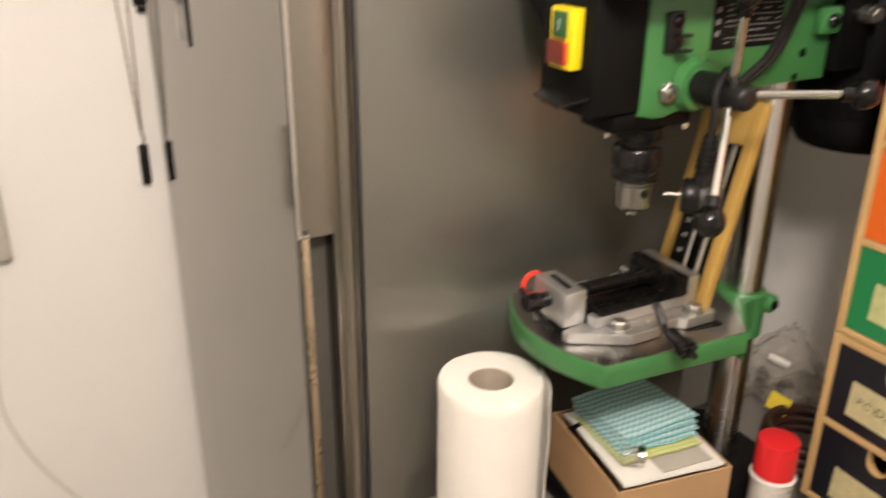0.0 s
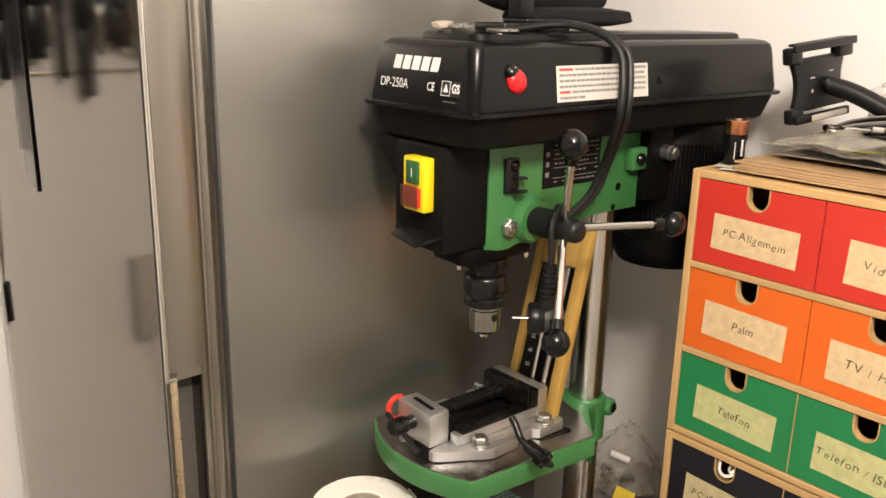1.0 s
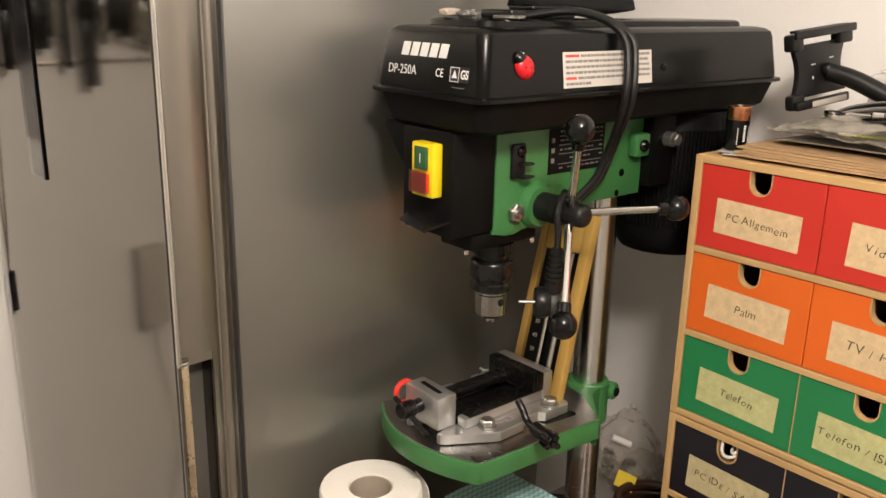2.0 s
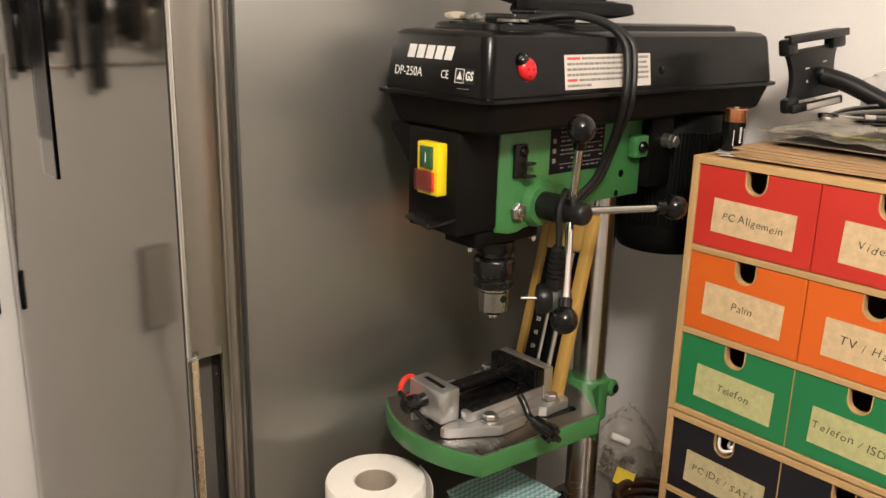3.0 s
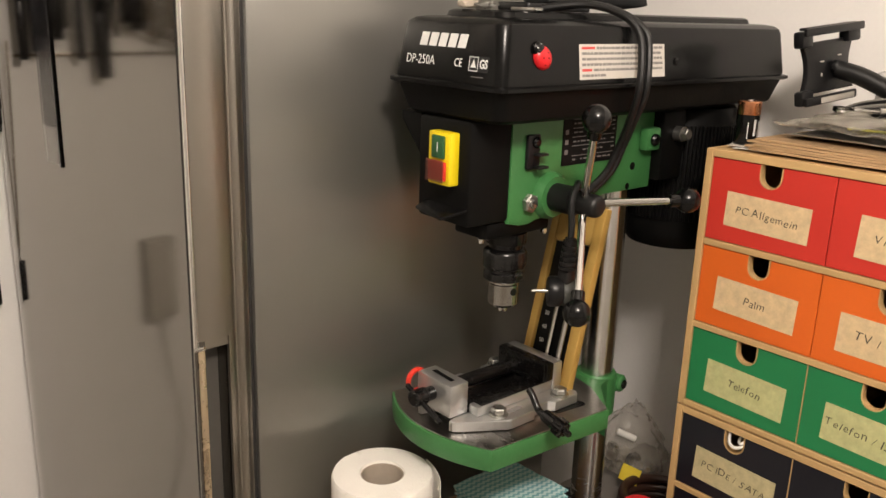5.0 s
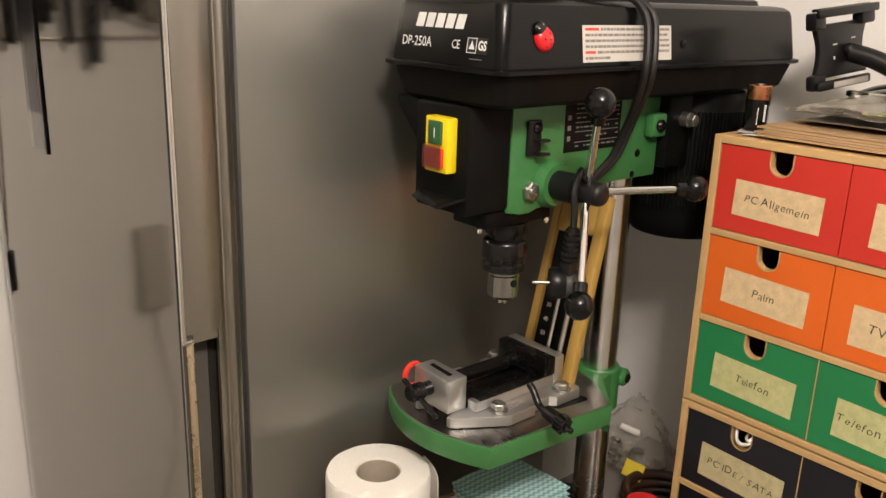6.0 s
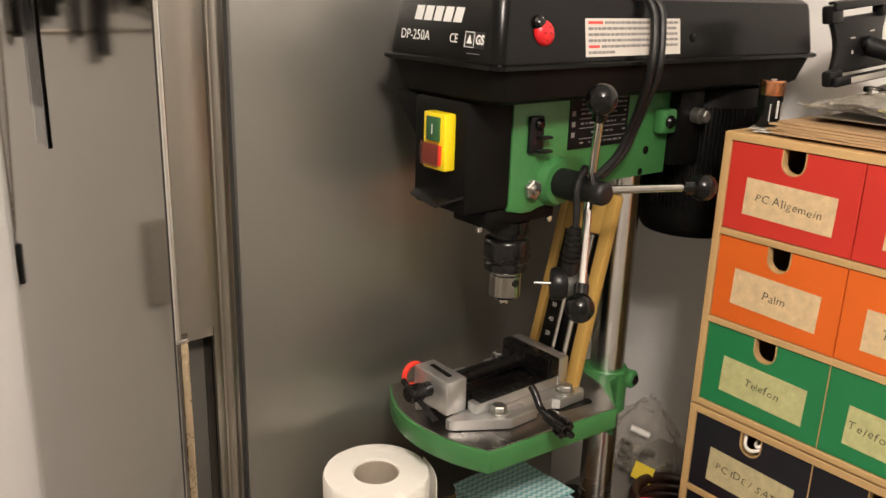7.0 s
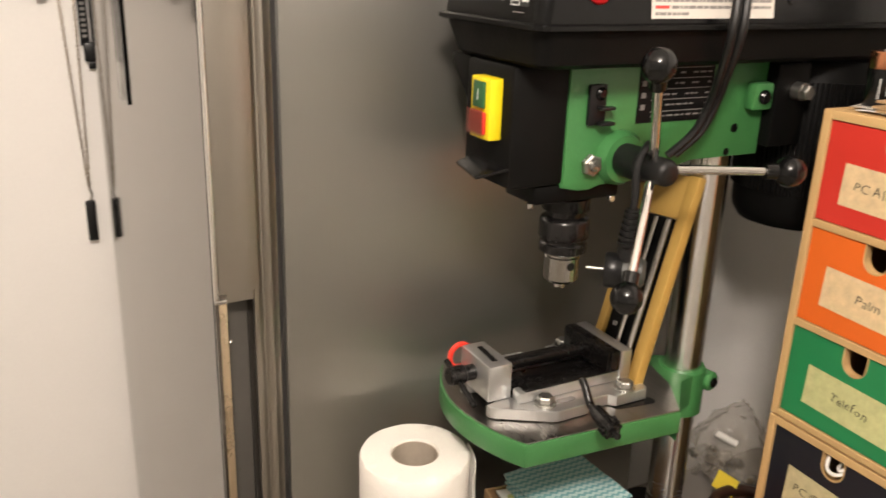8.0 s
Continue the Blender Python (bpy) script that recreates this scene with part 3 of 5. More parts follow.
# Flat black discs put the holes' shade into colour.
part("flank_hole", moved(lathe([(0.0055, -0.001), (0.0055, 0.0004)], 16), pose(0.861, YF, 1.424, 90, 0, 0)), M_GLOSS, press)
part("flank_hole", moved(lathe([(0.0045, -0.001), (0.0045, 0.0004)], 16), pose(0.853, YF, 1.396, 90, 0, 0)), M_GLOSS, press)

# motor behind the head
motor = part("motor", moved(lathe([(0.05, 1.280), (0.070, 1.284), (0.078, 1.296), (0.080, 1.31), (0.080, 1.49), (0.076, 1.5)], 48), Matrix.Translation((1.035, Y0 + 0.005, 0))), M_BLACK, press)
for i in range(40):
    a = math.pi * (0.62 + i * 0.95 / 40)
    ca, sa = math.cos(a), math.sin(a)
    part("fin", moved(box(0.0795, 0.085, -0.0016, 0.0016, 1.33, 1.475, 0.0006, 1), Matrix.Translation((1.035, Y0 + 0.005, 0)) @ pose(0, 0, 0, 0, 0, math.degrees(a))), M_BLACK, motor)
part("motor_plate", box(0.906, 0.960, Y0 - 0.05, Y0 + 0.05, 1.40, 1.5, 0.003), M_BLACK, press)
part("motor_bolt", join(moved(hexhead(0.0092, 0.009), pose(0.939, Y0 - 0.062, 1.467, 90, 10, 0)), rod((0.939, Y0 - 0.062, 1.467), (0.939, Y0 - 0.048, 1.467), 0.0108, 20)), M_ZINC, press)

# quill and chuck
part("quill", moved(lathe([(0.027, 1.338), (0.0275, 1.3395), (0.0275, 1.3525)], 36), Matrix.Translation((QX, Y0, 0))), M_GLOSS, press)
chuck = part("chuck", moved(lathe([(0.020, 1.286), (0.024, 1.2865), (0.0275, 1.289), (0.0275, 1.298), (0.0255, 1.300), (0.0255, 1.304), (0.029, 1.306), (0.029, 1.325), (0.0275, 1.328), (0.022, 1.331), (0.022, 1.3379)], 48), Matrix.Translation((QX, Y0, 0))), M_GUNMETAL, press, "black chuck sleeve")
part("chuck_nose", moved(lathe([(0.010, 1.2500), (0.0175, 1.2512), (0.0208, 1.2550), (0.0208, 1.2815), (0.0195, 1.2828), (0.0195, 1.2859)], 40), Matrix.Translation((QX, Y0, 0))), M_NOSE, chuck, "bright steel chuck nose")
for k in range(3):
    part("jaw", moved(box(0.0012, 0.0062, -0.0022, 0.0022, 1.2420, 1.2499, 0.0006), Matrix.Translation((QX, Y0, 0)) @ pose(0, 0, 0, 0, 0, 120 * k + 40)), M_CHROME, chuck)
# Black disc gives the key hole its dark inside.
part("key_hole", moved(lathe([(0.0050, -0.002), (0.0050, 0.0009)], 18), Matrix.Translation((QX, Y0, 1.2735)) @ pose(0, 0, 0, 0, 0, -94) @ pose(0.0205, 0, 0, 0, 90, 0)), M_GLOSS, chuck)

# feed handle: hub on the flank with three rods
HX, HZ = 0.690, 1.402
part("feed_boss", moved(lathe([(0.031, -0.001), (0.030, 0.006), (0.0265, 0.011), (0.0262, 0.0125)], 36), pose(HX, YF, HZ, 90, 0, 0)), M_GREEN, press)
hub = part("feed_hub", moved(lathe([(0.0182, 0.0126), (0.0182, 0.045), (0.0148, 0.0455), (0.0148, 0.056), (0.0148, 0.0575), (0.0142, 0.079), (0.012, 0.083), (0.008, 0.085)], 36), pose(HX, YF, HZ, 90, 0, 0)), M_RUBBER, press, "black feed hub")
for a in (119, 0, 237):
    c, s = math.cos(radians(a)), math.sin(radians(a))
    p0 = (HX + 0.016 * c, 0.635, HZ + 0.016 * s)
    p1 = (HX + 0.122 * c, 0.584, HZ + 0.122 * s)
    p2 = (HX + 0.132 * c, 0.580, HZ + 0.132 * s)
    arm = part("feed_rod", rod(p0, p1, 0.0052, 18, 0.0046), M_CHROME, hub, "chrome feed rod")
    part("ball_grip", join(ball(p2, 0.0167, 28), rod((HX + 0.108 * c, 0.591, HZ + 0.108 * s), p2, 0.0085, 20)), M_GLOSS, hub, "round black ball grip")

# work table, swung a little on the column
table = part("table_casting", bmesh.new(), M_GREEN, press, "green cast table")
TABM = Matrix.Translation((CX, Y0, 0)) @ pose(0, 0, 0, 0, 0, 180 - 7.3)
arc = [(0.3365 - 0.060 * ((v + 0.002) / 0.14) ** 2, v) for v in [0.1205 - 0.2130 * i / 20 for i in range(21)]]
tab = [(0.043, 0.0), (0.049, -0.045), (0.072, -0.088), (0.12, -0.092)] + arc[::-1] + [(0.078, 0.1085), (0.075, 0.103), (0.049, 0.045)]
me = bpy.data.meshes.new("table_casting")
bt = moved(prism(tab, 1.0665, 1.0960, 0.002), TABM)
bt.to_mesh(me)
bt.free()
me.materials.append(M_GREEN)
me.shade_smooth()
me.set_sharp_from_angle(angle=radians(30))
table.data = me
inner = [(0.16 + (u - 0.16) * 0.985, v * 0.985) for u, v in tab]
part("table_face", moved(prism(inner, 1.0961, 1.0975, 0.0006, 1), TABM), M_CAST, table, "bare machined table face")
# Flat black plates on the face paint the shade inside the slots.
for u, v, w, l in ((0.225, -0.062, 0.008, 0.03), (0.225, 0.062, 0.008, 0.03), (0.125, -0.075, 0.008, 0.03), (0.125, 0.075, 0.008, 0.03)):
    part("slot", moved(prism(rounded(u - l, u + l, v - w, v + w, 0.0078), 1.0976, 1.0979), TABM), M_GLOSS, table)
part("column_clamp", join(moved(lathe([(0.0248, 1.030), (0.0315, 1.032), (0.0315, 1.0945), (0.029, 1.098), (0.0248, 1.098)], 40, close=False), Matrix.Translation((CX, Y0, 0))),
                                   moved(prism([(0.004, -0.031), (0.03, -0.042), (0.0755, -0.1025), (0.0755, 0.1025), (0.03, 0.042), (0.004, 0.031)], 1.050, 1.0957, 0.002), TABM)), M_GREEN, table)
part("clamp_ear", join(rod((0.888, 0.728, 1.0785), (0.893, 0.702, 1.0785), 0.0135, 28, chamfer=0.003), box(0.872, 0.890, 0.706, 0.724, 1.066, 1.092, 0.004)), M_GREEN, table)
part("clamp_screw", rod((0.893, 0.702, 1.0785), (0.8934, 0.699, 1.0785), 0.007, 18, chamfer=0.001), M_GLOSS, table)

# power lead: doubled over the cover, looped on the hub
cable = thing("power_cable", Matrix.Identity(4), "black power cable looped over the drill press hood", "cable")
for dx, dy in ((0.0, 0.0), (0.010, -0.003)):
    part("lead", tube([(0.66 + dx, 0.715, 1.633), (0.70 + dx, 0.675, 1.640), (0.745 + dx * 0.6, 0.655, 1.631), (0.764 + dx, 0.638 + dy, 1.610), (0.760 + dx, 0.626 + dy, 1.578), (0.756 + dx, 0.624 + dy, 1.535),
                       (0.770 + dx, 0.645, 1.495), (0.782 + dx, 0.665, 1.465), (0.774 + dx, 0.675, 1.43), (0.748 + dx, 0.685, 1.402)], 0.0048, 10, 10), M_RUBBER, cable)
part("lead", tube([(0.720, 0.676, 1.402), (0.700, 0.660, 1.423), (0.682, 0.648, 1.4235), (0.668, 0.642, 1.405), (0.666, 0.638, 1.38), (0.664, 0.636, 1.362)], 0.0042, 10, 10), M_RUBBER, cable)
relief = part("strain_relief", rod((0.664, 0.636, 1.363), (0.662, 0.637, 1.322), 0.0068, 16, 0.009), M_RUBBER, cable)
for k in range(6):
    part("ridge", rod((0.664 - 0.0004 * k, 0.636, 1.360 - 0.0065 * k), (0.664 - 0.0004 * k, 0.636, 1.3565 - 0.0065 * k), 0.0092 + 0.0005 * k, 16), M_RUBBER, relief)
PLUGM = pose(0.665, 0.640, 1.292, 0, 90, 139)
plug = part("mains_plug", join(box(0.655, 0.673, 0.630, 0.648, 1.282, 1.322, 0.005), moved(lathe([(0.007, -0.016), (0.0125, -0.012), (0.017, 0.004), (0.0195, 0.008), (0.0195, 0.019), (0.0175, 0.022), (0.006, 0.0222)], 28), PLUGM)), M_HARDBLACK, cable, "black mains plug")
part("plug_back", moved(lathe([(0.012, -0.0215), (0.0160, -0.0175), (0.0178, 0.0030)], 28), PLUGM), M_PLUGGREY, plug, "grey moulded back of the plug")
for dz in (0.0095, -0.0095):
    part("plug_pin", moved(rod((0.34 * dz, -0.94 * dz, 0.0222), (0.34 * dz, -0.94 * dz, 0.041), 0.0019, 12, chamfer=0.0006), PLUGM), M_ZINC, plug)

# ---- machine vise on the table ----
VZ = 1.1022
vise = thing("machine_vise", Matrix.Translation((0.010, 0.008, -0.004)), "silver cast machine vise bolted to the drill table", "vise")
half = [(0.578, 0.012), (0.572, 0.020), (0.5428, 0.0290), (0.5436, 0.0350), (0.5490, 0.0405), (0.6060, 0.0745), (0.6120, 0.0765), (0.6560, 0.0755), (0.661, 0.068), (0.690, 0.068), (0.697, 0.076), (0.742, 0.076), (0.747, 0.070)]
body = [(x, 0.745 - v) for x, v in half] + [(x, 0.745 + v) for x, v in half[::-1]]
part("base_flange", prism(body, VZ, 1.1168, 0.0015), M_ALU, vise, angle=18)
# Dark sheet blackens the deep floor between the rails.
part("inner_bed", box(0.5785, 0.7205, 0.7182, 0.7718, 1.1169, 1.1182), M_GUNMETAL, vise, "dark sheet on the bed between the rails")
part("slide_rail", box(0.5785, 0.735, 0.700, 0.718, 1.1170, 1.1305, 0.002), M_ALU, vise)
part("slide_rail", box(0.5785, 0.735, 0.772, 0.790, 1.1170, 1.1305, 0.002), M_ALU, vise)
part("rail_face", box(0.586, 0.715, 0.701, 0.7245, 1.1306, 1.1325, 0.0005), M_GUNMETAL, vise, "dark worn sliding face")
part("rail_face", box(0.586, 0.715, 0.7655, 0.789, 1.1306, 1.1325, 0.0005), M_GUNMETAL, vise)
fb = part("front_block", join(box(0.5455, 0.5775, 0.718, 0.7865, 1.1170, 1.1625, 0.0025)), M_ALU, vise)
part("cast_mark", moved(box(-0.021, 0.021, -0.0035, 0.0035, 0, 0.0006, 0.0002, 1), pose(0.562, 0.752, 1.1626, 0, 0, 86)), M_PLATE, fb)
part("fixed_jaw", box(0.7215, 0.739, 0.697, 0.793, 1.1170, 1.1585, 0.003), M_ALU, vise)
part("jaw_plate", box(0.7075, 0.7212, 0.698, 0.792, 1.1327, 1.1585, 0.001), M_GUNMETAL, vise, "black steel jaw plate")
part("moving_jaw", box(0.7030, 0.7072, 0.700, 0.790, 1.1327, 1.1590, 0.0008), M_GUNMETAL, vise)
scr = part("lead_screw", rod((0.5777, 0.752, 1.1425), (0.7028, 0.752, 1.1425), 0.0065, 20), M_GUNMETAL, vise, "threaded black lead screw")
for k in range(37):
    part("thread", moved(lathe([(0.0062, 0), (0.0078, 0.0009), (0.0062, 0.0018)], 16), Matrix.Translation((0.585 + 0.0031 * k, 0.752, 1.1425)) @ pose(0, 0, 0, 0, 90, 0)), M_GUNMETAL, scr)
hd = part("screw_head", moved(lathe([(0.009, 0), (0.0115, 0.002), (0.0115, 0.020), (0.0095, 0.022), (0.0095, 0.034)], 24), Matrix.Translation((0.5112, 0.754, 1.1420)) @ pose(0, 0, 0, 0, 90, 0)), M_GUNMETAL, vise)
part("tommy_bar", rod((0.5212, 0.778, 1.151), (0.5242, 0.712, 1.121), 0.0036, 14, chamfer=0.001), M_GUNMETAL, hd)
for x, y in ((0.607, 0.690), (0.718, 0.6815), (0.607, 0.8005), (0.718, 0.8105)):
    part("mounting_bolt", moved(join(lathe([(0.013, 0), (0.013, 0.0018), (0.0115, 0.0022)], 24), moved(hexhead(0.0105, 0.0085), Matrix.Translation((0, 0, 0.0022)))), pose(x, y, 1.1170, 0, 0, 25)), M_ZINC, vise)
# Flat grey plate paints the shaded inside of the slot.
part("flange_slot", prism(rounded(0.622, 0.648, 0.683, 0.692, 0.0044), 1.1170, 1.1173), M_GREYPRINT, vise)
solo("red_ring", moved(lathe([(0.0135, 0), (0.0172, 0), (0.0172, 0.006), (0.0135, 0.006)], 28, close=False), Matrix.Identity(4)), M_ORANGE_RED, Matrix.Translation((0.5585, 0.8015, 1.1425)) @ pose(0, 0, 0, 90, 0, 0), "small bright red plastic ring resting against the vise", "ring")

key = thing("chuck_key", Matrix.Translation((0, 0.002, -0.0075)), "black chuck key lying across the vise flange", "chuck key")
part("shank", tube([(0.652, 0.676, 1.1545), (0.6515, 0.668, 1.148), (0.650, 0.655, 1.1335), (0.647, 0.638, 1.131)], 0.0048, 8, 12), M_GUNMETAL, key)
part("collar", rod((0.648, 0.642, 1.132), (0.6455, 0.618, 1.129), 0.0085, 20, 0.0098, 0.001), M_GUNMETAL, key)
part("gear", join(rod((0.6455, 0.618, 1.129), (0.644, 0.604, 1.1265), 0.0105, 20, 0.0085), *[moved(box(-0.0018, 0.0018, 0.0085, 0.0128, 0.0, 0.012, 0.0005, 1), along((0.6455, 0.618, 1.129), (0.644, 0.604, 1.1265)) @ pose(0, 0, 0, 0, 0, 40 * k)) for k in range(9)]), M_GUNMETAL, key)
part("pilot", rod((0.644, 0.604, 1.1265), (0.643, 0.594, 1.125), 0.0042, 14, chamfer=0.001), M_GUNMETAL, key)

# ---- wooden measuring frame leaning on the column ----
gauge = thing("measuring_frame", Matrix.Translation((0.7515, 0.7415, 1.1205)) @ pose(0, 0, 0, 0, 19.0, 0) @ pose(0, 0, 0, -5.0, 0, 0), "yellow varnished wooden measuring frame with a black scale", "measuring frame")
part("rail", box(-0.004, 0.010, -0.050, -0.033, -0.022, 0.252, 0.002), M_OCHRE, gauge)
part("rail", box(-0.004, 0.010, 0.033, 0.046, -0.022, 0.252, 0.002), M_OCHRE, gauge)
part("top_rail", box(-0.002, 0.009, -0.0328, 0.0328, 0.196, 0.251, 0.0015), M_OCHRE, gauge)
sc = part("scale_plate", box(0.003, 0.006, 0.006, 0.0326, 0.002, 0.1955), M_PLATE, gauge, "black scale with white numbers")
part("slide_bed", box(0.004, 0.007, -0.0326, 0.0055, 0.002, 0.1955), M_BLACK, gauge)
part("slide_bar", rod((0.0, 0.002, 0.004), (0.0, 0.002, 0.194), 0.0034, 14), M_CHROME, gauge)
part("slide_bar", rod((0.0, -0.020, 0.004), (0.0, -0.020, 0.194), 0.0046, 14), M_CHROME, gauge)
for k, txt in enumerate(("50", "40", "30", "20", "10")):
    writing(txt, 0.0088, Matrix.Translation((0.0028, 0.0205, 0.046 + 0.0205 * k)) @ west(0, 0, 0), M_WHITEPRINT, sc)

# ---- on the hood of the press ----
TOPZ = 1.6302
hl = thing("folded_strap_lamp", Matrix.Translation((0.70, 0.735, TOPZ)), "black clip lamp with a soft folded strap, on the hood", "clip lamp")
part("foot", join(prism(rounded(-0.060, 0.055, -0.028, 0.028, 0.006), 0.0, 0.010, 0.002), prism(rounded(-0.020, 0.052, -0.024, 0.020, 0.004), 0.0101, 0.0150, 0.002)), M_HARDBLACK, hl)
part("post", box(-0.018, 0.006, -0.010, 0.012, 0.0152, 0.075, 0.003), M_HARDBLACK, hl)


def cushion(x, y, z, seed, amp=0.15):
    bm = bmesh.new()
    bmesh.ops.create_icosphere(bm, subdivisions=4, radius=1)
    for v in bm.verts:
        p = v.co.copy()
        q = Vector([math.copysign(abs(c) ** 0.65, c) for c in p])
        k = 1 + amp * noise.noise(p * 2.2 + Vector((seed, 0, 0))) + amp * 0.4 * noise.noise(p * 6 + Vector((0, seed, 0)))
        v.co = Vector((q.x * x, q.y * y, q.z * z)) * k
    return bm


part("strap_roll", moved(cushion(0.112, 0.036, 0.036, 3.0, 0.07), Matrix.Translation((0.080, 0.052, 0.056)) @ pose(0, 0, 0, 0, 3, -4)), M_FABRIC, hl)
part("strap_fold", moved(cushion(0.100, 0.040, 0.0125, 5.0, 0.07), Matrix.Translation((0.112, 0.030, 0.0175)) @ pose(0, 0, 0, 0, 0, -6)), M_FABRIC, hl)
part("lamp_head", moved(cushion(0.05, 0.04, 0.026, 7.0, 0.06), Matrix.Translation((0.005, 0.0, 0.094)) @ pose(0, 0, 0, 0, 12, 0)), M_HARDBLACK, hl)
solo("flat_magnet", lathe([(0.018, 0), (0.019, 0.001), (0.019, 0.003), (0.0178, 0.004)], 32), M_ZINC, Matrix.Translation((0.630, 0.700, TOPZ)), "round flat silver magnet on the hood", "magnet")
keys = thing("screw_heap", Matrix.Translation((0.60, 0.745, TOPZ)), "small heap of metal rings and screws on the hood", "small parts")
rng = random.Random(2)
for k in range(9):
    part("ring", moved(lathe([(0.006, 0), (0.009, 0), (0.009, 0.002), (0.006, 0.002)], 18, close=False), pose(rng.uniform(-0.02, 0.02), rng.uniform(-0.02, 0.02), 0.001 + 0.0008 * k, rng.uniform(-14, 14), rng.uniform(-14, 14), 0)), M_ZINC, keys)
part("bone_piece", moved(cushion(0.013, 0.008, 0.005, 1.0, 0.1), Matrix.Translation((-0.012, 0.012, 0.006))), M_CARDTUBE, keys)

bug = thing("ladybird_magnet", Matrix.Translation((0.600, 0.6443, 1.580)) @ pose(0, 0, 0, 82.4, 0, 0) @ pose(0, 0, 0, 0, 0, 35) @ Matrix.Diagonal((0.74, 0.74, 0.74, 1)), "shiny red ladybird magnet with black dots on the hood", "magnet")
hemi = lathe([(0.0172, 0), (0.0170, 0.003), (0.0150, 0.007), (0.0105, 0.0105), (0.0045, 0.012), (0.0002, 0.0122)], 32)
part("shell", moved(hemi, Matrix.Diagonal((1, 1.12, 1, 1))), M_REDCAP, bug)
part("face", moved(lathe([(0.0112, 0), (0.0108, 0.005), (0.007, 0.0092), (0.0002, 0.0105)], 24), Matrix.Translation((0, 0.0165, 0))), M_GLOSS, bug)
for x, y in ((0.006, 0.004), (-0.006, 0.003), (0.0085, -0.007), (-0.008, -0.008), (0.0, -0.012), (0.002, -0.003)):
    z = 0.0122 * math.sqrt(max(0.05, 1 - (x / 0.0172) ** 2 - (y / 0.0193) ** 2))
    part("dot", ball((x, y, z - 0.0006), 0.0016, 10), M_GLOSS, bug)
for x in (-0.0045, 0.0045):
    part("eye_dot", ball((x, 0.0205, 0.0078), 0.0019, 10), M_WHITEPRINT, bug)

# ---- the drawer chests ----
def chest(name, z0, rows, colors, m, label):
    """Birch chest with rows of two drawers; front in the plane x = 0, left side at y = 0, reaching to -y."""
    w, d, b = 0.355, 0.29, 0.010
    rh = 0.120
    h = rows * rh + b
    top = thing(name, m, label, "drawer chest", "stacked drawer chests")
    part("side_panel", box(0, d, -b, 0, 0, h, 0.0008, 1), M_BIRCHV, top)
    part("side_panel", box(0, d, -w, -w + b, 0, h, 0.0008, 1), M_BIRCHV, top)
    part("back_panel", box(d - 0.004, d - 0.0005, -w + b, -b, b, h - b), M_BIRCHV, top)
    for i in range(rows + 1):
        part("shelf_board", box(0.0005, d - 0.005, -w + b, -b, i * rh, i * rh + (0.0085 if i < rows else b), 0.0007, 1), M_BIRCH, top)
    dw = (w - 2 * b) / 2
    for i in range(rows):
        if colors[i][0] in (M_DGREEN, M_NAVY):
            part("divider", box(0.0018, d - 0.006, -w / 2 - 0.0005, -w / 2 + 0.0005, i * rh + 0.0086, (i + 1) * rh - 0.0005), M_BIRCHV, top)
        for j in range(2):
            y1 = -b - j * dw - 0.0006
            y0 = y1 - dw + 0.0012
            za = i * rh + 0.0085 + 0.001
            zb = (i + 1) * rh - 0.001
            drawer(top, y0, y1, za, zb, colors[i], i, j)
    return top


def drawer(top, y0, y1, z0, z1, style, i, j):
    paint, tapemat, texts = style
    w, h = y1 - y0, z1 - z0
    c, r, deep = w * 0.5, 0.0155, 0.030
    o = [(0, 0), (w, 0), (w, h), (c + r, h)]
    o += [(c + r * math.cos(radians(a)), h - deep + r + r * math.sin(radians(a))) for a in range(0, -181, -20)]
    o += [(c - r, h), (0, h)]
    # outline is drawn x to the right, y up, then stood up facing west
    bm = prism(o, -0.011, 0.0, 0.0008, 1)
    front = part("drawer_front", moved(bm, west(0.0025, y1, z0)), paint, top)
    body = join(box(0.014, 0.27, y0 + 0.002, y0 + 0.008, z0, z1 - 0.02), box(0.014, 0.27, y1 - 0.008, y1 - 0.002, z0, z1 - 0.02),
                box(0.262, 0.27, y0 + 0.008, y1 - 0.008, z0, z1 - 0.02), box(0.014, 0.262, y0 + 0.008, y1 - 0.008, z0, z0 + 0.004))
    part("drawer_box", body, M_BIRCH, top)
    edge = [(c + (r - 0.0002) * math.cos(radians(a)), h - deep + r + (r - 0.0002) * math.sin(radians(a))) for a in range(0, -181, -20)]
    inner = [(c + (r - 0.0016) * math.cos(radians(a)), h - deep + r + (r - 0.0016) * math.sin(radians(a))) for a in range(-180, 1, 20)]
    ring = [(c + r - 0.0002, h)] + edge + [(c - r + 0.0002, h), (c - r + 0.0016, h)] + inner + [(c + r - 0.0016, h)]
    part("grip_edge", moved(prism(ring, -0.0105, 0.0003), west(0.0025, y1, z0)), M_BIRCH, front, "bare plywood edge of the grip notch")
    text, size, lw, lh, lx, lz, tilt = texts[j]
    lab = part("label", moved(box(-lw / 2, lw / 2, -lh / 2, lh / 2, 0.0002, 0.0005), west(0.0025, y1 - lx, z0 + lz) @ pose(0, 0, 0, 0, 0, tilt)), tapemat, front, "strip of masking tape with handwriting")
    if text:
        handwriting(text, size * 0.86, west(0.0025 - 0.0006, y1 - lx + 0.013 * j, z0 + lz) @ pose(0, 0, 0, 0, 0, tilt - 2.5), M_INK, lab, 3 * i + j + len(text))


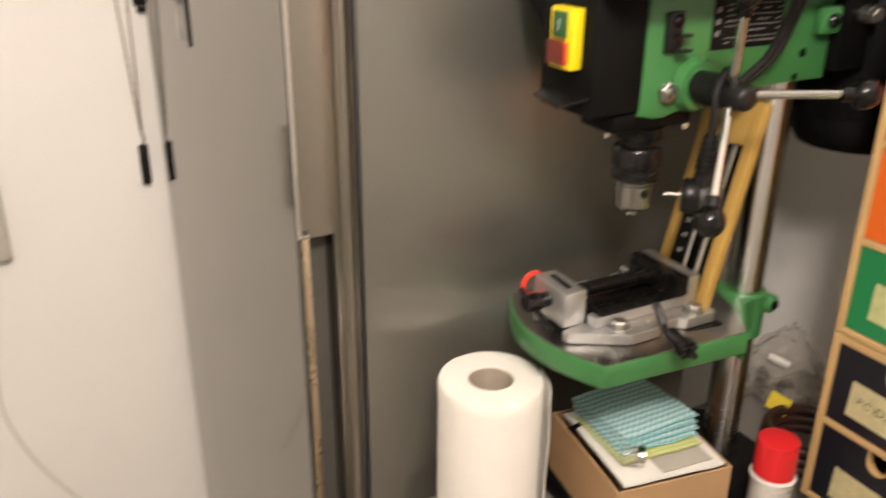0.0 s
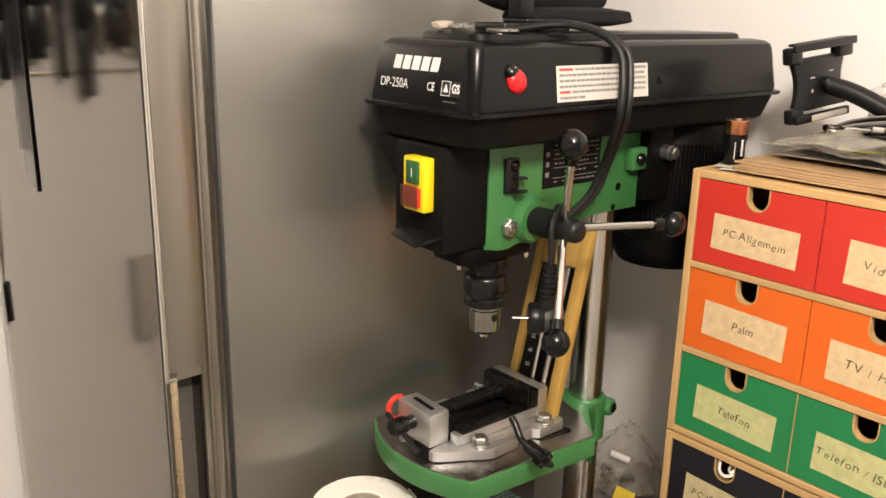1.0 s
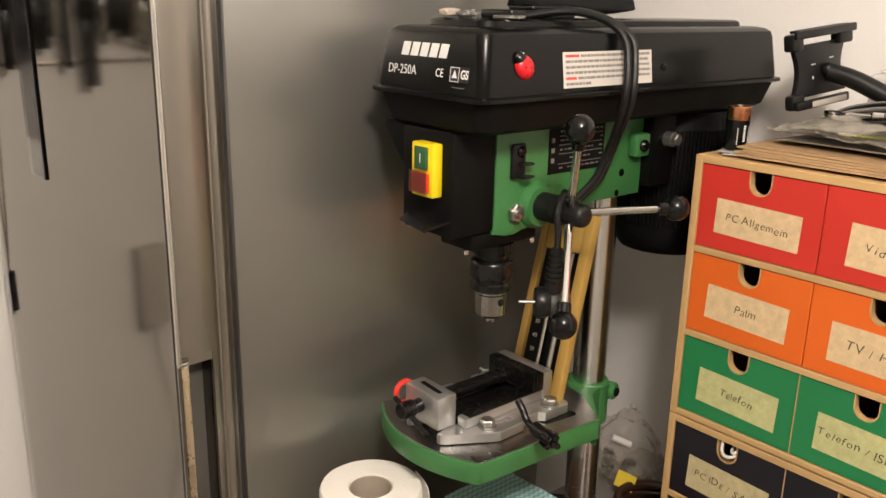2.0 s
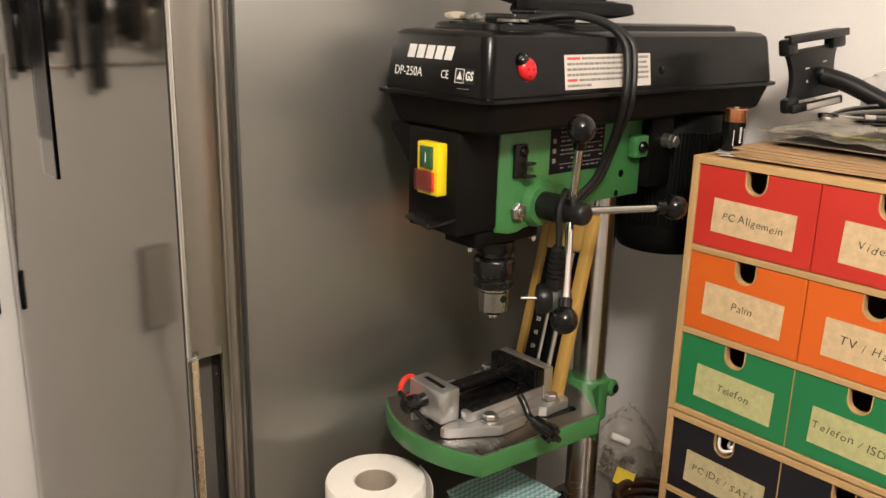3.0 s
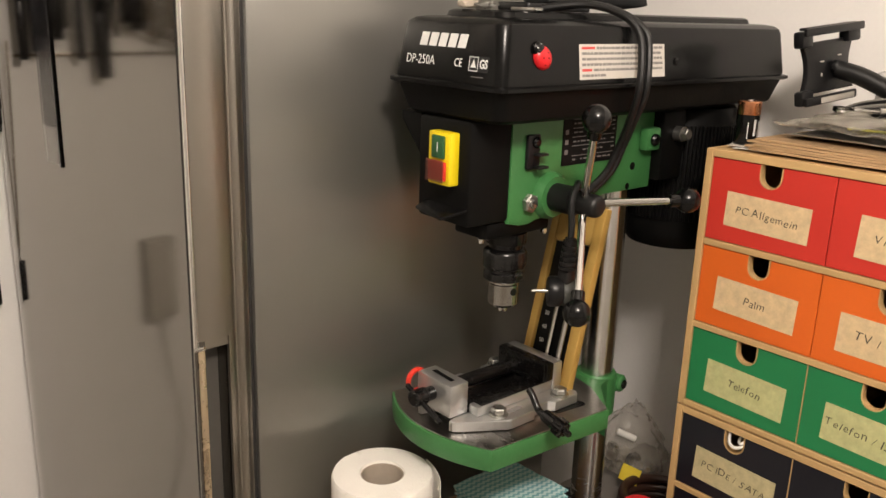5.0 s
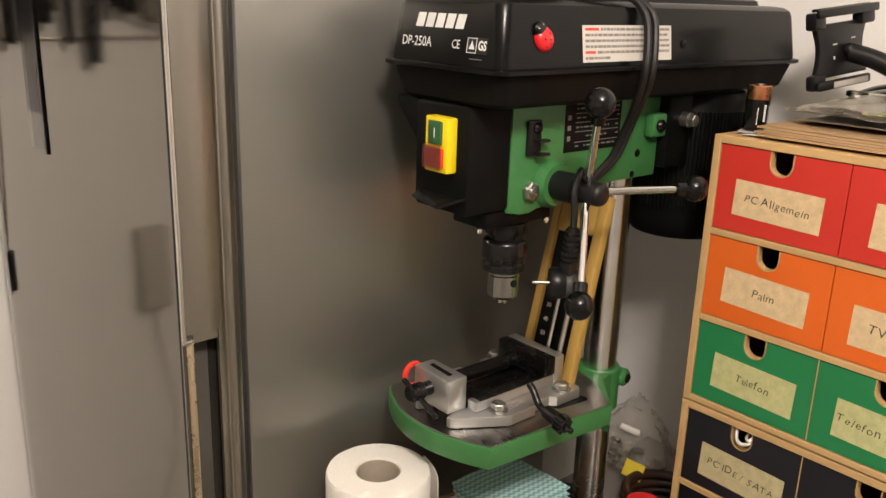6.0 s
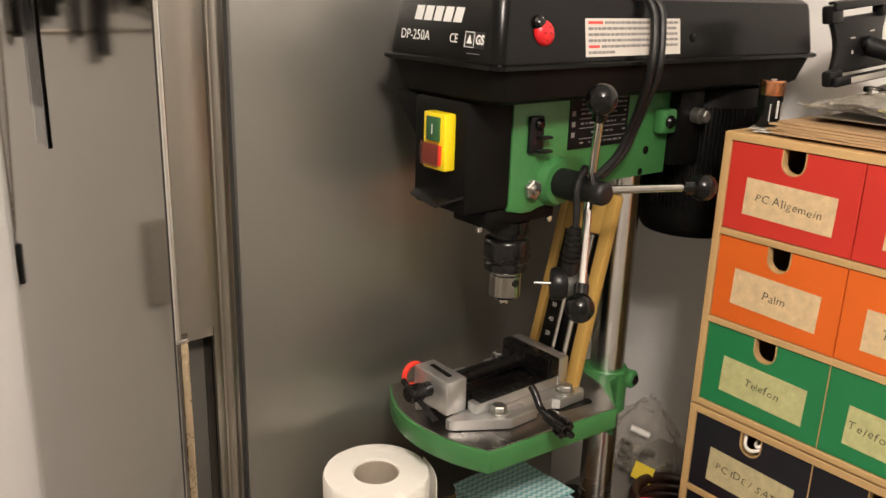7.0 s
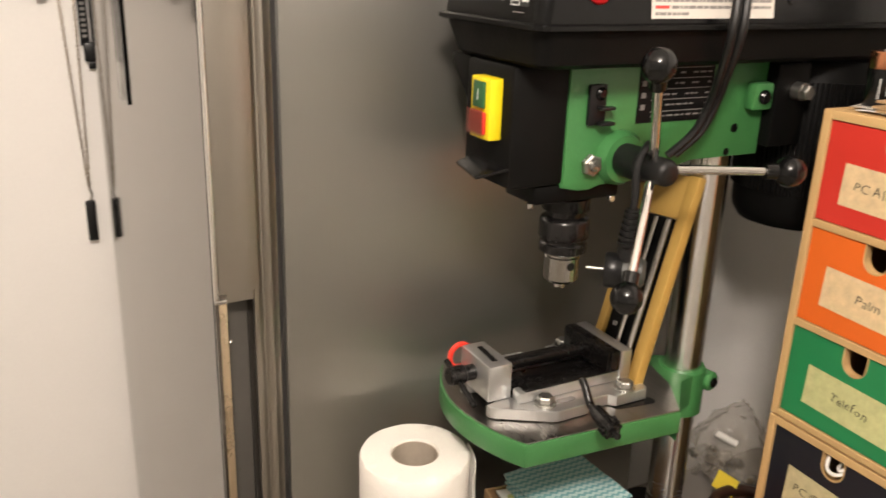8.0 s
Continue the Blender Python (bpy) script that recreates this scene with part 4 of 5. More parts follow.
RED = (M_RED, M_TAPE, [("PC Allgemein", 0.0165, 0.116, 0.046, 0.084, 0.044, -1.5), ("Video -", 0.0175, 0.115, 0.052, 0.090, 0.044, -2)])
ORANGE = (M_ORANGE, M_TAPE, [("Palm", 0.019, 0.115, 0.047, 0.084, 0.046, -2), ("TV / Ha", 0.019, 0.124, 0.050, 0.090, 0.044, -1)])
GREEN = (M_DGREEN, M_TAPEG, [("Telefon", 0.0175, 0.116, 0.049, 0.086, 0.045, -2.0), ("Telefon / ISD", 0.0175, 0.124, 0.050, 0.090, 0.044, -2)])
NAVY = (M_NAVY, M_TAPEN, [("PC IDE / SATA", 0.0165, 0.122, 0.050, 0.088, 0.042, -2.0), ("", 0.02, 0.118, 0.050, 0.090, 0.040, -1)])
NAVY2 = (M_NAVY, M_TAPEN, [("", 0.02, 0.118, 0.048, 0.088, 0.034, -2.0), ("", 0.02, 0.118, 0.048, 0.090, 0.038, -1)])
CHX, CHY = 0.882, 0.598
chest("drawer_chest", 0, 2, [NAVY2, NAVY], pose(CHX, CHY, 1.0905 - 0.25, 0, 0, 0), "birch chest with navy drawers standing on the workbench")
chest("drawer_chest", 0, 3, [GREEN, ORANGE, RED], pose(CHX, CHY, 1.093, 0, 0, 0), "birch chest with red, orange and green drawers, stacked")
solo("chest_riser", box(CHX + 0.01, CHX + 0.28, CHY - 0.345, CHY - 0.01, BENCH, 1.0905 - 0.251, 0.002), M_BIRCH, Matrix.Identity(4), "low birch board under the drawer chests", "board")

cord = thing("white_cable_end", Matrix.Translation((CHX - 0.001, CHY - 0.0945, 1.0905 - 0.022)), "loop of white cable showing in the navy drawer's grip notch", "cable")
part("lead", tube([(0.022, 0.010, 0.016), (0.010, 0.011, 0.008), (0.001, 0.006, -0.003), (-0.001, -0.003, -0.006), (0.004, -0.011, -0.003), (0.014, -0.012, 0.006)], 0.0022, 8, 10), M_CANW, cord)
part("lead", tube([(0.020, -0.002, 0.004), (0.008, -0.004, 0.001), (0.002, -0.010, 0.001), (0.006, -0.013, 0.004)], 0.0020, 8, 10), M_CANW, cord)

# ---- on the bench ----
ROLL = (0.492, 0.786)
rollt = thing("kitchen_roll", Matrix.Translation((ROLL[0], ROLL[1], BENCH)), "white kitchen paper roll standing on the workbench", "paper roll")
RH = 0.230


def paper_roll():
    seg, out = 96, []
    prof = [(0.0292, 0.0), (0.0655, 0.0), (0.068, 0.003)] + [(0.068, RH * k / 12) for k in range(1, 12)] + [(0.068, RH - 0.004), (0.066, RH), (0.05, RH + 0.0006), (0.035, RH - 0.0004), (0.0305, RH), (0.0292, RH - 0.002)]
    for r, z in prof:
        ring = []
        for i in range(seg):
            a = 2 * math.pi * i / seg
            k = 1 + (0.012 * noise.noise(Vector((math.cos(a) * 1.5, math.sin(a) * 1.5, z * 6))) + (0.012 if z > RH - 0.005 else 0.005) * noise.noise(Vector((math.cos(a) * 13, math.sin(a) * 9, z * 60))) if r > 0.032 else 0)
            ring.append((r * k * math.cos(a), r * k * math.sin(a), z))
        out.append(ring)
    bm = bmesh.new()
    rows = [[bm.verts.new(p) for p in r] for r in out]
    rows.append(rows[0])
    for a, b in zip(rows, rows[1:]):
        for i in range(seg):
            bm.faces.new((a[i], a[(i + 1) % seg], b[(i + 1) % seg], b[i]))
    return bm


part("paper", paper_roll(), M_PAPER, rollt, angle=60)
part("core", lathe([(0.0274, 0.001), (0.029, 0.001), (0.029, RH - 0.003), (0.0274, RH - 0.003)], 40, close=False), M_CARDTUBE, rollt, "grey cardboard core")


def flap():
    """The loose end of the paper, standing off the roll."""
    rings = []
    n = 14
    for i in range(n + 1):
        t = i / n
        a = radians(-62 + 55 * t)
        r = 0.069 + 0.015 * (1 - t) ** 1.5
        rings.append((r * math.cos(a), r * math.sin(a), t))
    bm = bmesh.new()
    rows = []
    for k in range(9):
        z = RH * k / 8
        rows.append([bm.verts.new((x * (1 + 0.012 * math.sin(k * 1.3 + 3 * t)), y * (1 + 0.012 * math.sin(k * 1.3 + 3 * t)), z + (0.002 if k == 0 else 0) - (0.004 * (1 - t) if k == 8 else 0))) for x, y, t in rings])
    for a, b in zip(rows, rows[1:]):
        for i in range(n):
            bm.faces.new((a[i], a[i + 1], b[i + 1], b[i]))
    r = bmesh.ops.extrude_face_region(bm, geom=bm.faces[:])
    for v in [g for g in r["geom"] if isinstance(g, bmesh.types.BMVert)]:
        v.co += Vector((v.co.x, v.co.y, 0)).normalized() * 0.0008
    return bm


part("loose_sheet", flap(), M_PAPER, rollt, angle=60)

BOXM = Matrix.Translation((0.682, 0.712, BENCH + 0.0302)) @ pose(0, 0, 0, 0, 0, -9)
carton = thing("cardboard_box", BOXM, "open brown cardboard box on the foot of the drill press", "cardboard box")
bw, bd, bh, th = 0.083, 0.092, 0.092, 0.003
for x0, x1, y0, y1 in ((-bw, bw, -bd, -bd + th), (-bw, bw, bd - th, bd), (-bw, -bw + th, -bd + th, bd - th), (bw - th, bw, -bd + th, bd - th)):
    part("side", box(x0, x1, y0, y1, 0, bh, 0.0006, 1), M_CARD, carton)
part("bottom", box(-bw + th, bw - th, -bd + th, bd - th, 0, 0.003), M_CARD, carton)


def sheet(w, d, thick, amp, seed, nx=24, ny=18, scale=14.0, curl=0.0):
    """A wavy sheet, centred, its underside at about z = 0."""
    def z(x, y):
        return amp * (noise.noise(Vector((x * scale + seed, y * scale, seed))) + 0.35 * noise.noise(Vector((x * scale * 3, y * scale * 3 + seed, 0)))) + amp + curl * (abs(x) / w * 2) ** 3
    bm = bmesh.new()
    lo, hi = [], []
    for j in range(ny + 1):
        for i in range(nx + 1):
            x, y = w * (i / nx - 0.5), d * (j / ny - 0.5)
            x += 0.015 * w * noise.noise(Vector((y * 30, seed, 0)))
            y += 0.015 * d * noise.noise(Vector((x * 30, seed, 5)))
            lo.append(bm.verts.new((x, y, z(x, y))))
            hi.append(bm.verts.new((x, y, z(x, y) + thick)))
    k = nx + 1
    for j in range(ny):
        for i in range(nx):
            a = j * k + i
            bm.faces.new((hi[a], hi[a + 1], hi[a + k + 1], hi[a + k]))
            bm.faces.new((lo[a + k], lo[a + k + 1], lo[a + 1], lo[a]))
    border = [i for i in range(k)] + [j * k + nx for j in range(1, ny + 1)] + [ny * k + i for i in range(nx - 1, -1, -1)] + [j * k for j in range(ny - 1, 0, -1)]
    for a, b in zip(border, border[1:] + border[:1]):
        bm.faces.new((lo[a], lo[b], hi[b], hi[a]))
    return bm


BT = BENCH + 0.0302 + bh
solo("printed_booklet", sheet(0.146, 0.166, 0.003, 0.0004, 2.0), M_PAPERW, Matrix.Translation((0.684, 0.708, BT + 0.0003)) @ pose(0, 0, 0, 0, 0, -9), "white printed booklet lying on the cardboard box", "booklet")
solo("grey_photo_card", sheet(0.075, 0.052, 0.001, 0.0005, 4.0), M_GREYPAPER, Matrix.Translation((0.698, 0.656, BT + 0.0045)) @ pose(0, 0, 0, 0, 0, -6), "grey printed card on the booklet", "card")
solo("black_label_strip", box(-0.018, 0.018, -0.004, 0.004, 0, 0.0006), M_BLACK, Matrix.Translation((0.624, 0.768, BT + 0.0049)) @ pose(0, 0, 0, 0, 0, 10), "short black strip on the white booklet", "strip")
for k in range(5):
    solo("folded_cloth", sheet(0.122 - 0.003 * (k % 2), 0.118, 0.0022, 0.0016, 11.0 + 3 * k, 30, 26, 28.0), M_CLOTHY if k == 0 else M_CLOTH,
         Matrix.Translation((0.686 + 0.002 * k - (0.002 if k == 0 else 0), 0.726 + 0.0035 * k - (0.008 if k == 0 else 0), BT + 0.0055 + 0.0055 * k)) @ pose(0, 0, 0, -2, 0, 1.5 * k - 6),
         "folded green-yellow printed cleaning cloth" if k == 0 else "folded teal cleaning cloth with printed zigzag lines", "cloth", "stack of cleaning cloths")
jar = thing("small_glass_jar", Matrix.Translation((0.622, 0.676, BT + 0.0045)), "small clear jar with a metal lid on the box", "jar")
part("glass", moved(lathe([(0.010, 0), (0.013, 0.002), (0.013, 0.020), (0.010, 0.022)], 24), pose(0, 0, 0.0135, 90, 0, 50)), M_FILM, jar)
part("lid", moved(lathe([(0.0135, 0.0205), (0.0138, 0.022), (0.0138, 0.029), (0.0125, 0.030)], 24), pose(0, 0, 0.014, 90, 0, 50)), M_CHROME, jar)

can = thing("spray_can", Matrix.Translation((0.806, 0.590, BENCH)), "white spray can with a bright red cap", "spray can")
part("can_body", lathe([(0.023, 0), (0.0262, 0.003), (0.0262, 0.098), (0.0292, 0.104), (0.0240, 0.107)], 40), M_CANW, can)
part("cap", lathe([(0.0258, 0.1072), (0.0265, 0.108), (0.0260, 0.154), (0.0250, 0.1575), (0.021, 0.159), (0.0, 0.1593)], 40), M_REDCAP, can, "bright red plastic cap")
bars([(-0.006, 0.006, 0, 0.002), (-0.004, 0.004, -0.006, 0.002)], Matrix.Translation((0.806 - 0.806, 0, 0)) @ pose(0, 0, 0, 0, 0, -25) @ south(0, -0.0264, 0.083), M_GREYPRINT, can)

# ---- bag of parts and hose behind the column ----
bag = thing("parts_bag", Matrix.Translation((1.070, 0.805, BENCH)), "clear plastic bag of small parts leaning on the wall", "plastic bag")
bb = bmesh.new()
bmesh.ops.create_icosphere(bb, subdivisions=5, radius=1)
for v in bb.verts:
    p = v.co.copy()
    up = (p.z + 1) / 2
    k = 1 + 0.20 * noise.noise(p * 2.3) + 0.12 * noise.noise(p * 6.5) + 0.05 * noise.noise(p * 15)
    v.co = Vector((p.x * 0.06 * (1.05 - 0.85 * up) * k, p.y * 0.095 * (1.05 - 0.75 * up) * k, 0.006 + 0.142 * up ** 0.9 + (0.012 * noise.noise(p * 4) if up > 0.2 else 0)))
    v.co.x += 0.020 * up
part("film", bb, M_FILM, bag, "crumpled clear film", angle=20)
rng = random.Random(12)
for k in range(22):
    m = Matrix.Translation((rng.uniform(-0.030, 0.026), rng.uniform(-0.065, 0.060), rng.uniform(0.012, 0.070))) @ pose(0, 0, 0, rng.uniform(0, 180), rng.uniform(0, 180), rng.uniform(0, 180))
    part("small_part", moved(cushion(rng.uniform(0.006, 0.014), rng.uniform(0.006, 0.012), 0.005, k), m), (M_CHROME, M_GREYPAPER, M_SLEEVE, M_CHROME, M_CLEAR, M_GUNMETAL)[k % 6], bag)
solo("yellow_tag", sheet(0.034, 0.030, 0.0006, 0.0012, 6.0, 8, 8), M_TAG, Matrix.Translation((1.016, 0.757, 0.850)) @ pose(0, 0, 0, 0, 0, -68) @ pose(0, 0, 0, 78, 12, 0), "small yellow paper tag stuck to the parts bag", "tag")
solo("white_cap_piece", rod((-0.018, 0, 0), (0.018, 0, 0), 0.006, 16, chamfer=0.001), M_PAPERW, Matrix.Translation((1.04, 0.79, 0.905)) @ pose(0, 0, 0, 0, 20, -50), "small white plastic tube on the parts bag", "tube")
hose = thing("coiled_hose", Matrix.Translation((1.007, 0.688, BENCH)), "coil of dark brown hose on the workbench", "hose")
for k in range(3):
    rr, z = 0.063 - 0.001 * k, 0.009 + 0.0165 * k
    pts = [(rr * math.cos(2 * math.pi * i / 16), rr * math.sin(2 * math.pi * i / 16), z + 0.001 * math.sin(i * 1.7 + k)) for i in range(17)]
    part("turn", tube(pts, 0.0085, 4, 12), M_BROWN, hose)

# ---- on top of the drawer chests ----
CT = 1.093 + 0.370 + 0.0003
solo("torn_white_slip", sheet(0.038, 0.05, 0.0006, 0.0018, 8.0, 16, 20, 40), M_PAPERW, Matrix.Translation((0.917, 0.548, CT + 0.0002)) @ pose(0, 0, 0, 0, 0, 12), "torn white paper slip on the drawer chest", "paper")
rng = random.Random(21)
ENVLAB = "brown manila envelope in the flat bundle on the chest"
stack = [(M_ENV, 0.235 - 0.004 * k, 0.300 - 0.003 * k, 0.0024, 0.0007, ENVLAB) for k in range(5)]
stack += [(M_GREYPAPER, 0.20, 0.26, 0.0015, 0.0025, "grey paper sleeve in the stack on the chest"), (M_SLEEVE, 0.18, 0.28, 0.0016, 0.005, "cloudy plastic sleeve in the stack on the chest")]
z = CT + 0.003
for k, (m, w, d, th, amp, lab) in enumerate(stack):
    solo("envelope", sheet(w, d, th, amp, 30.0 + 7 * k, 28, 34, 11.0, 0.004 if k > 4 else 0), m, Matrix.Translation((1.013 + (0.0012 * k if k < 5 else 0.006 * k), 0.402 + rng.uniform(-0.008, 0.008), z)) @ pose(0, 0, 0, 0, 0, rng.uniform(-3, 3) if k < 5 else rng.uniform(-9, 9)), lab, "envelope", "stack of envelopes")
    z += th + amp * (0.5 if k < 5 else 1.2)
solo("clear_sleeve", sheet(0.19, 0.28, 0.002, 0.008, 47.0, 40, 48, 22.0), M_SLEEVE, Matrix.Translation((1.015, 0.39, z)) @ pose(0, 0, 0, 0, 0, -3), "crumpled clear plastic sleeve on the envelopes", "sleeve")
solo("yellow_strip", sheet(0.014, 0.20, 0.002, 0.002, 44.0, 6, 30, 12.0), M_FOIL, Matrix.Translation((0.975, 0.355, z + 0.006)) @ pose(0, 0, 0, 0, 0, 4), "yellow strip inside the clear sleeve", "strip")
solo("clear_sleeve", sheet(0.13, 0.25, 0.002, 0.010, 53.0, 40, 48, 26.0), M_SLEEVE, Matrix.Translation((0.985, 0.37, z + 0.009)) @ pose(0, 0, 0, 0, 0, 6), "crumpled clear plastic sleeve on the envelopes", "sleeve")
z = CT + 0.038
for k in range(7):
    j = k % 3
    solo("flat_cable", tube([(0.985 + 0.014 * k, 0.530 - 0.008 * j, z - 0.004), (1.02 + 0.008 * k, 0.485, z + 0.004 + 0.003 * k), (1.035 + 0.014 * k, 0.42 + 0.006 * j, z + 0.010 + 0.0035 * k), (1.05 + 0.012 * k, 0.35 - 0.01 * j, z + 0.010 + 0.003 * k), (1.04 + 0.02 * k, 0.26, z + 0.008)], 0.0068, 8, 12, 0.45),
         (M_RUBBER, M_RUBBER, M_GREYCABLE, M_RUBBER, M_GREYCABLE, M_RUBBER, M_GREYCABLE)[k], Matrix.Identity(4), "flat grey cable lying over the envelopes" if k in (2, 4, 6) else "flat dark cable lying over the envelopes", "cable", "cables on the chest")
ring = thing("metal_snap_hook", Matrix.Translation((1.004, 0.482, CT + 0.056)) @ pose(0, 0, 0, 8, 2, -48), "silver snap hook lying on the cables", "snap hook")
part("eye", moved(lathe([(0.0075, -0.002), (0.0125, -0.002), (0.0125, 0.002), (0.0075, 0.002)], 24, close=False), Matrix.Identity(4)), M_CHROME, ring)
part("shank", box(0.0122, 0.045, -0.0045, 0.0045, -0.003, 0.003, 0.0015), M_CHROME, ring)
part("swivel", rod((0.0452, 0, 0), (0.060, 0, 0), 0.006, 16, chamfer=0.001), M_CHROME, ring)

batt = thing("battery", Matrix.Translation((0.929, 0.571, CT + 0.006)), "large black battery with a copper top on the envelopes", "battery")
batt.scale = (1.04, 1.04, 0.97)
part("jacket", lathe([(0.0138, 0), (0.0145, 0.001), (0.0145, 0.0395)], 40), M_GLOSS, batt)
part("copper_top", lathe([(0.0145, 0.0397), (0.0146, 0.040), (0.0146, 0.0568), (0.0138, 0.0578), (0.0, 0.0578)], 40), M_COPPER, batt, "copper coloured upper jacket")
part("terminal", lathe([(0.0045, 0.0579), (0.0045, 0.0592), (0.0038, 0.0598)], 20), M_CHROME, batt)
for a, w, zc in ((-112, 0.0030, 0.024), (-146, 0.0012, 0.020), (-84, 0.002, 0.022)):
    bars([(-w / 2, w / 2, 0.0028 * k, 0.0019) for k in range(-4, 4)], pose(0, 0, 0, 0, 0, a + 90) @ south(0, -0.0146, zc), M_WHITEPRINT, batt)
solo("battery_saucer", sheet(0.06, 0.06, 0.001, 0.001, 70.0, 10, 10), M_GREYPAPER, Matrix.Translation((0.937, 0.560, CT + 0.0028)) @ pose(0, 0, 0, 0, 0, 20), "grey paper corner under the battery", "paper")

# phone cradle on its bendy arm
HOLD = Matrix.Translation((1.071, 0.545, 1.573)) @ pose(0, 0, 0, 0, 0, -8) @ pose(0, 0, 0, -6, -6, 0) @ Matrix.Scale(0.86, 4)
hold = thing("phone_cradle", HOLD, "black plastic phone cradle on a bendy arm", "phone holder")


def up_xz(bm):
    return moved(bm, pose(0, 0, 0, 90, 0, 0))


waist = []
for i in range(13):
    t = i / 12
    waist.append((-0.064 + 0.012 * math.sin(math.pi * t), -0.044 + 0.081 * t))
back = waist + [(-x * 1.05, y) for x, y in waist[::-1]]
part("back_plate", up_xz(prism(back, -0.006, 0.004, 0.002)), M_HARDBLACK, hold)
part("top_clamp", join(box(-0.076, 0.074, -0.020, -0.014, 0.0475, 0.060, 0.002), box(-0.076, -0.050, -0.0138, 0.006, 0.030, 0.056, 0.004), box(0.040, 0.074, -0.0138, 0.006, 0.030, 0.060, 0.004), box(-0.060, 0.060, -0.0138, 0.006, 0.0565, 0.061, 0.0015)), M_HARDBLACK, hold)
part("bottom_clamp", join(box(-0.080, 0.050, -0.022, -0.014, -0.060, -0.046, 0.003), box(-0.080, -0.050, -0.0138, 0.004, -0.060, -0.036, 0.005), box(-0.0498, 0.050, -0.0138, 0.004, -0.060, -0.053, 0.002)), M_HARDBLACK, hold)
part("foam_pad", box(-0.046, 0.040, -0.0238, -0.0222, -0.058, -0.049, 0.0006), M_GREYPAPER, hold, "worn grey pad")
for sx, sz in ((-0.022, 0.004), (0.024, 0.010)):
    part("slot_mark", box(sx, sx + 0.010, -0.0050, -0.0042, sz, sz + 0.002), M_STICKER, hold)
part("slot_mark", box(-0.020, -0.017, -0.0050, -0.0042, -0.018, -0.013), M_STICKER, hold)
part("ball_joint", ball((0.012, -0.010, -0.006), 0.0105, 24), M_HARDBLACK, hold)
solo("bendy_arm", tube([(1.083, 0.533, 1.566), (1.090, 0.500, 1.557), (1.098, 0.455, 1.537), (1.106, 0.40, 1.513), (1.113, 0.34, 1.497), (1.116, 0.28, 1.49)], 0.0125, 10, 18), M_RUBBER, Matrix.Identity(4), "thick black bendy arm of the phone cradle", "arm")
solo("crumpled_white_bag", moved(cushion(0.05, 0.10, 0.045, 17.0, 0.25), Matrix.Identity(4)), M_MILKY, Matrix.Translation((1.150, 0.395, 1.535)), "crumpled clear bag on the chest by the wall", "plastic bag")
solo("black_connector", moved(cushion(0.022, 0.018, 0.010, 19.0, 0.1), Matrix.Identity(4)), M_HARDBLACK, Matrix.Translation((1.13, 0.40, 1.588)) @ pose(0, 0, 0, 0, 10, -30), "small black connector on the crumpled bag", "connector")
solo("red_wire", tube([(1.10, 0.425, 1.578), (1.105, 0.412, 1.569), (1.11, 0.40, 1.572), (1.12, 0.388, 1.578)], 0.0012, 8, 8), M_REDCAP, Matrix.Identity(4), "thin red wire on the crumpled bag", "wire")

# ---- on the fridge door and the wall beside it ----
D = pose(0.284, 0.89, 0, 0, 0, TILTED)
strip = thing("smoked_strip", D @ Matrix.Translation((-0.0031, 0.372, 1.39)), "smoked plastic strip with a black edge stuck to the fridge", "plastic strip")
part("dark_part", box(0.0, 0.0025, 0.003, 0.058, 0.056, 0.42), M_SMOKE, strip)
part("clear_part", box(0.0, 0.0025, 0.003, 0.058, 0.0, 0.0558), M_CLEAR, strip, "clear lower end")
part("black_edge", box(0.0, 0.0030, -0.001, 0.0028, -0.001, 0.42, 0.0006), M_GLOSS, strip)

WALLY = 1.5995
rack = thing("tool_rack", Matrix.Translation((0.02, WALLY, 1.525)), "dark tool rail screwed to the white wall", "tool rail")
part("rail", box(-0.46, 0.17, -0.006, 0.0, 0.0, 0.0055, 0.001), M_CHAIN, rack)
for k in range(9):
    part("hook", tube([(-0.43 + 0.07 * k, -0.0062, 0.003), (-0.43 + 0.07 * k, -0.03, 0.002), (-0.43 + 0.07 * k, -0.034, 0.012)], 0.0018, 5, 8), M_CHROME, rack)


def hanging(name, x, top, bottom, w, material, label, cat, grip=None, depth=0.014):
    t = thing(name, Matrix.Translation((x, WALLY - 0.030, bottom)), label, cat, "tools on the rail")
    h = top - bottom
    part("blade", prism(rounded(-w / 2, w / 2, -depth / 2, depth / 2, depth * 0.4), 0.0, h * 0.55, 0.001), material, t)
    part("grip", moved(lathe([(w * 0.45, 0), (w * 0.62, h * 0.06), (w * 0.55, h * 0.25), (w * 0.6, h * 0.4), (w * 0.3, h * 0.45)], 18), Matrix.Translation((0, 0, h * 0.5501))), grip or M_HARDBLACK, t)
    return t


hanging("screwdriver", 0.178, 1.70, 1.522, 0.016, M_GUNMETAL, "dark screwdriver hanging on the tool rail", "screwdriver")
hanging("scissors_pair", 0.120, 1.72, 1.555, 0.030, M_GUNMETAL, "dark scissors hanging on the tool rail", "scissors")
hanging("file_tool", 0.075, 1.72, 1.52, 0.014, M_GUNMETAL, "slim dark file hanging on the tool rail", "file")
hanging("pliers", 0.034, 1.70, 1.486, 0.026, M_GUNMETAL, "dark pliers hanging on the tool rail", "pliers")
hanging("blue_screwdriver", 0.006, 1.72, 1.56, 0.012, M_CHROME, "screwdriver with a blue grip on the tool rail", "screwdriver", M_TOOLBLUE)
hanging("cutter", -0.036, 1.70, 1.572, 0.030, M_GUNMETAL, "dark side cutter hanging on the tool rail", "cutter")
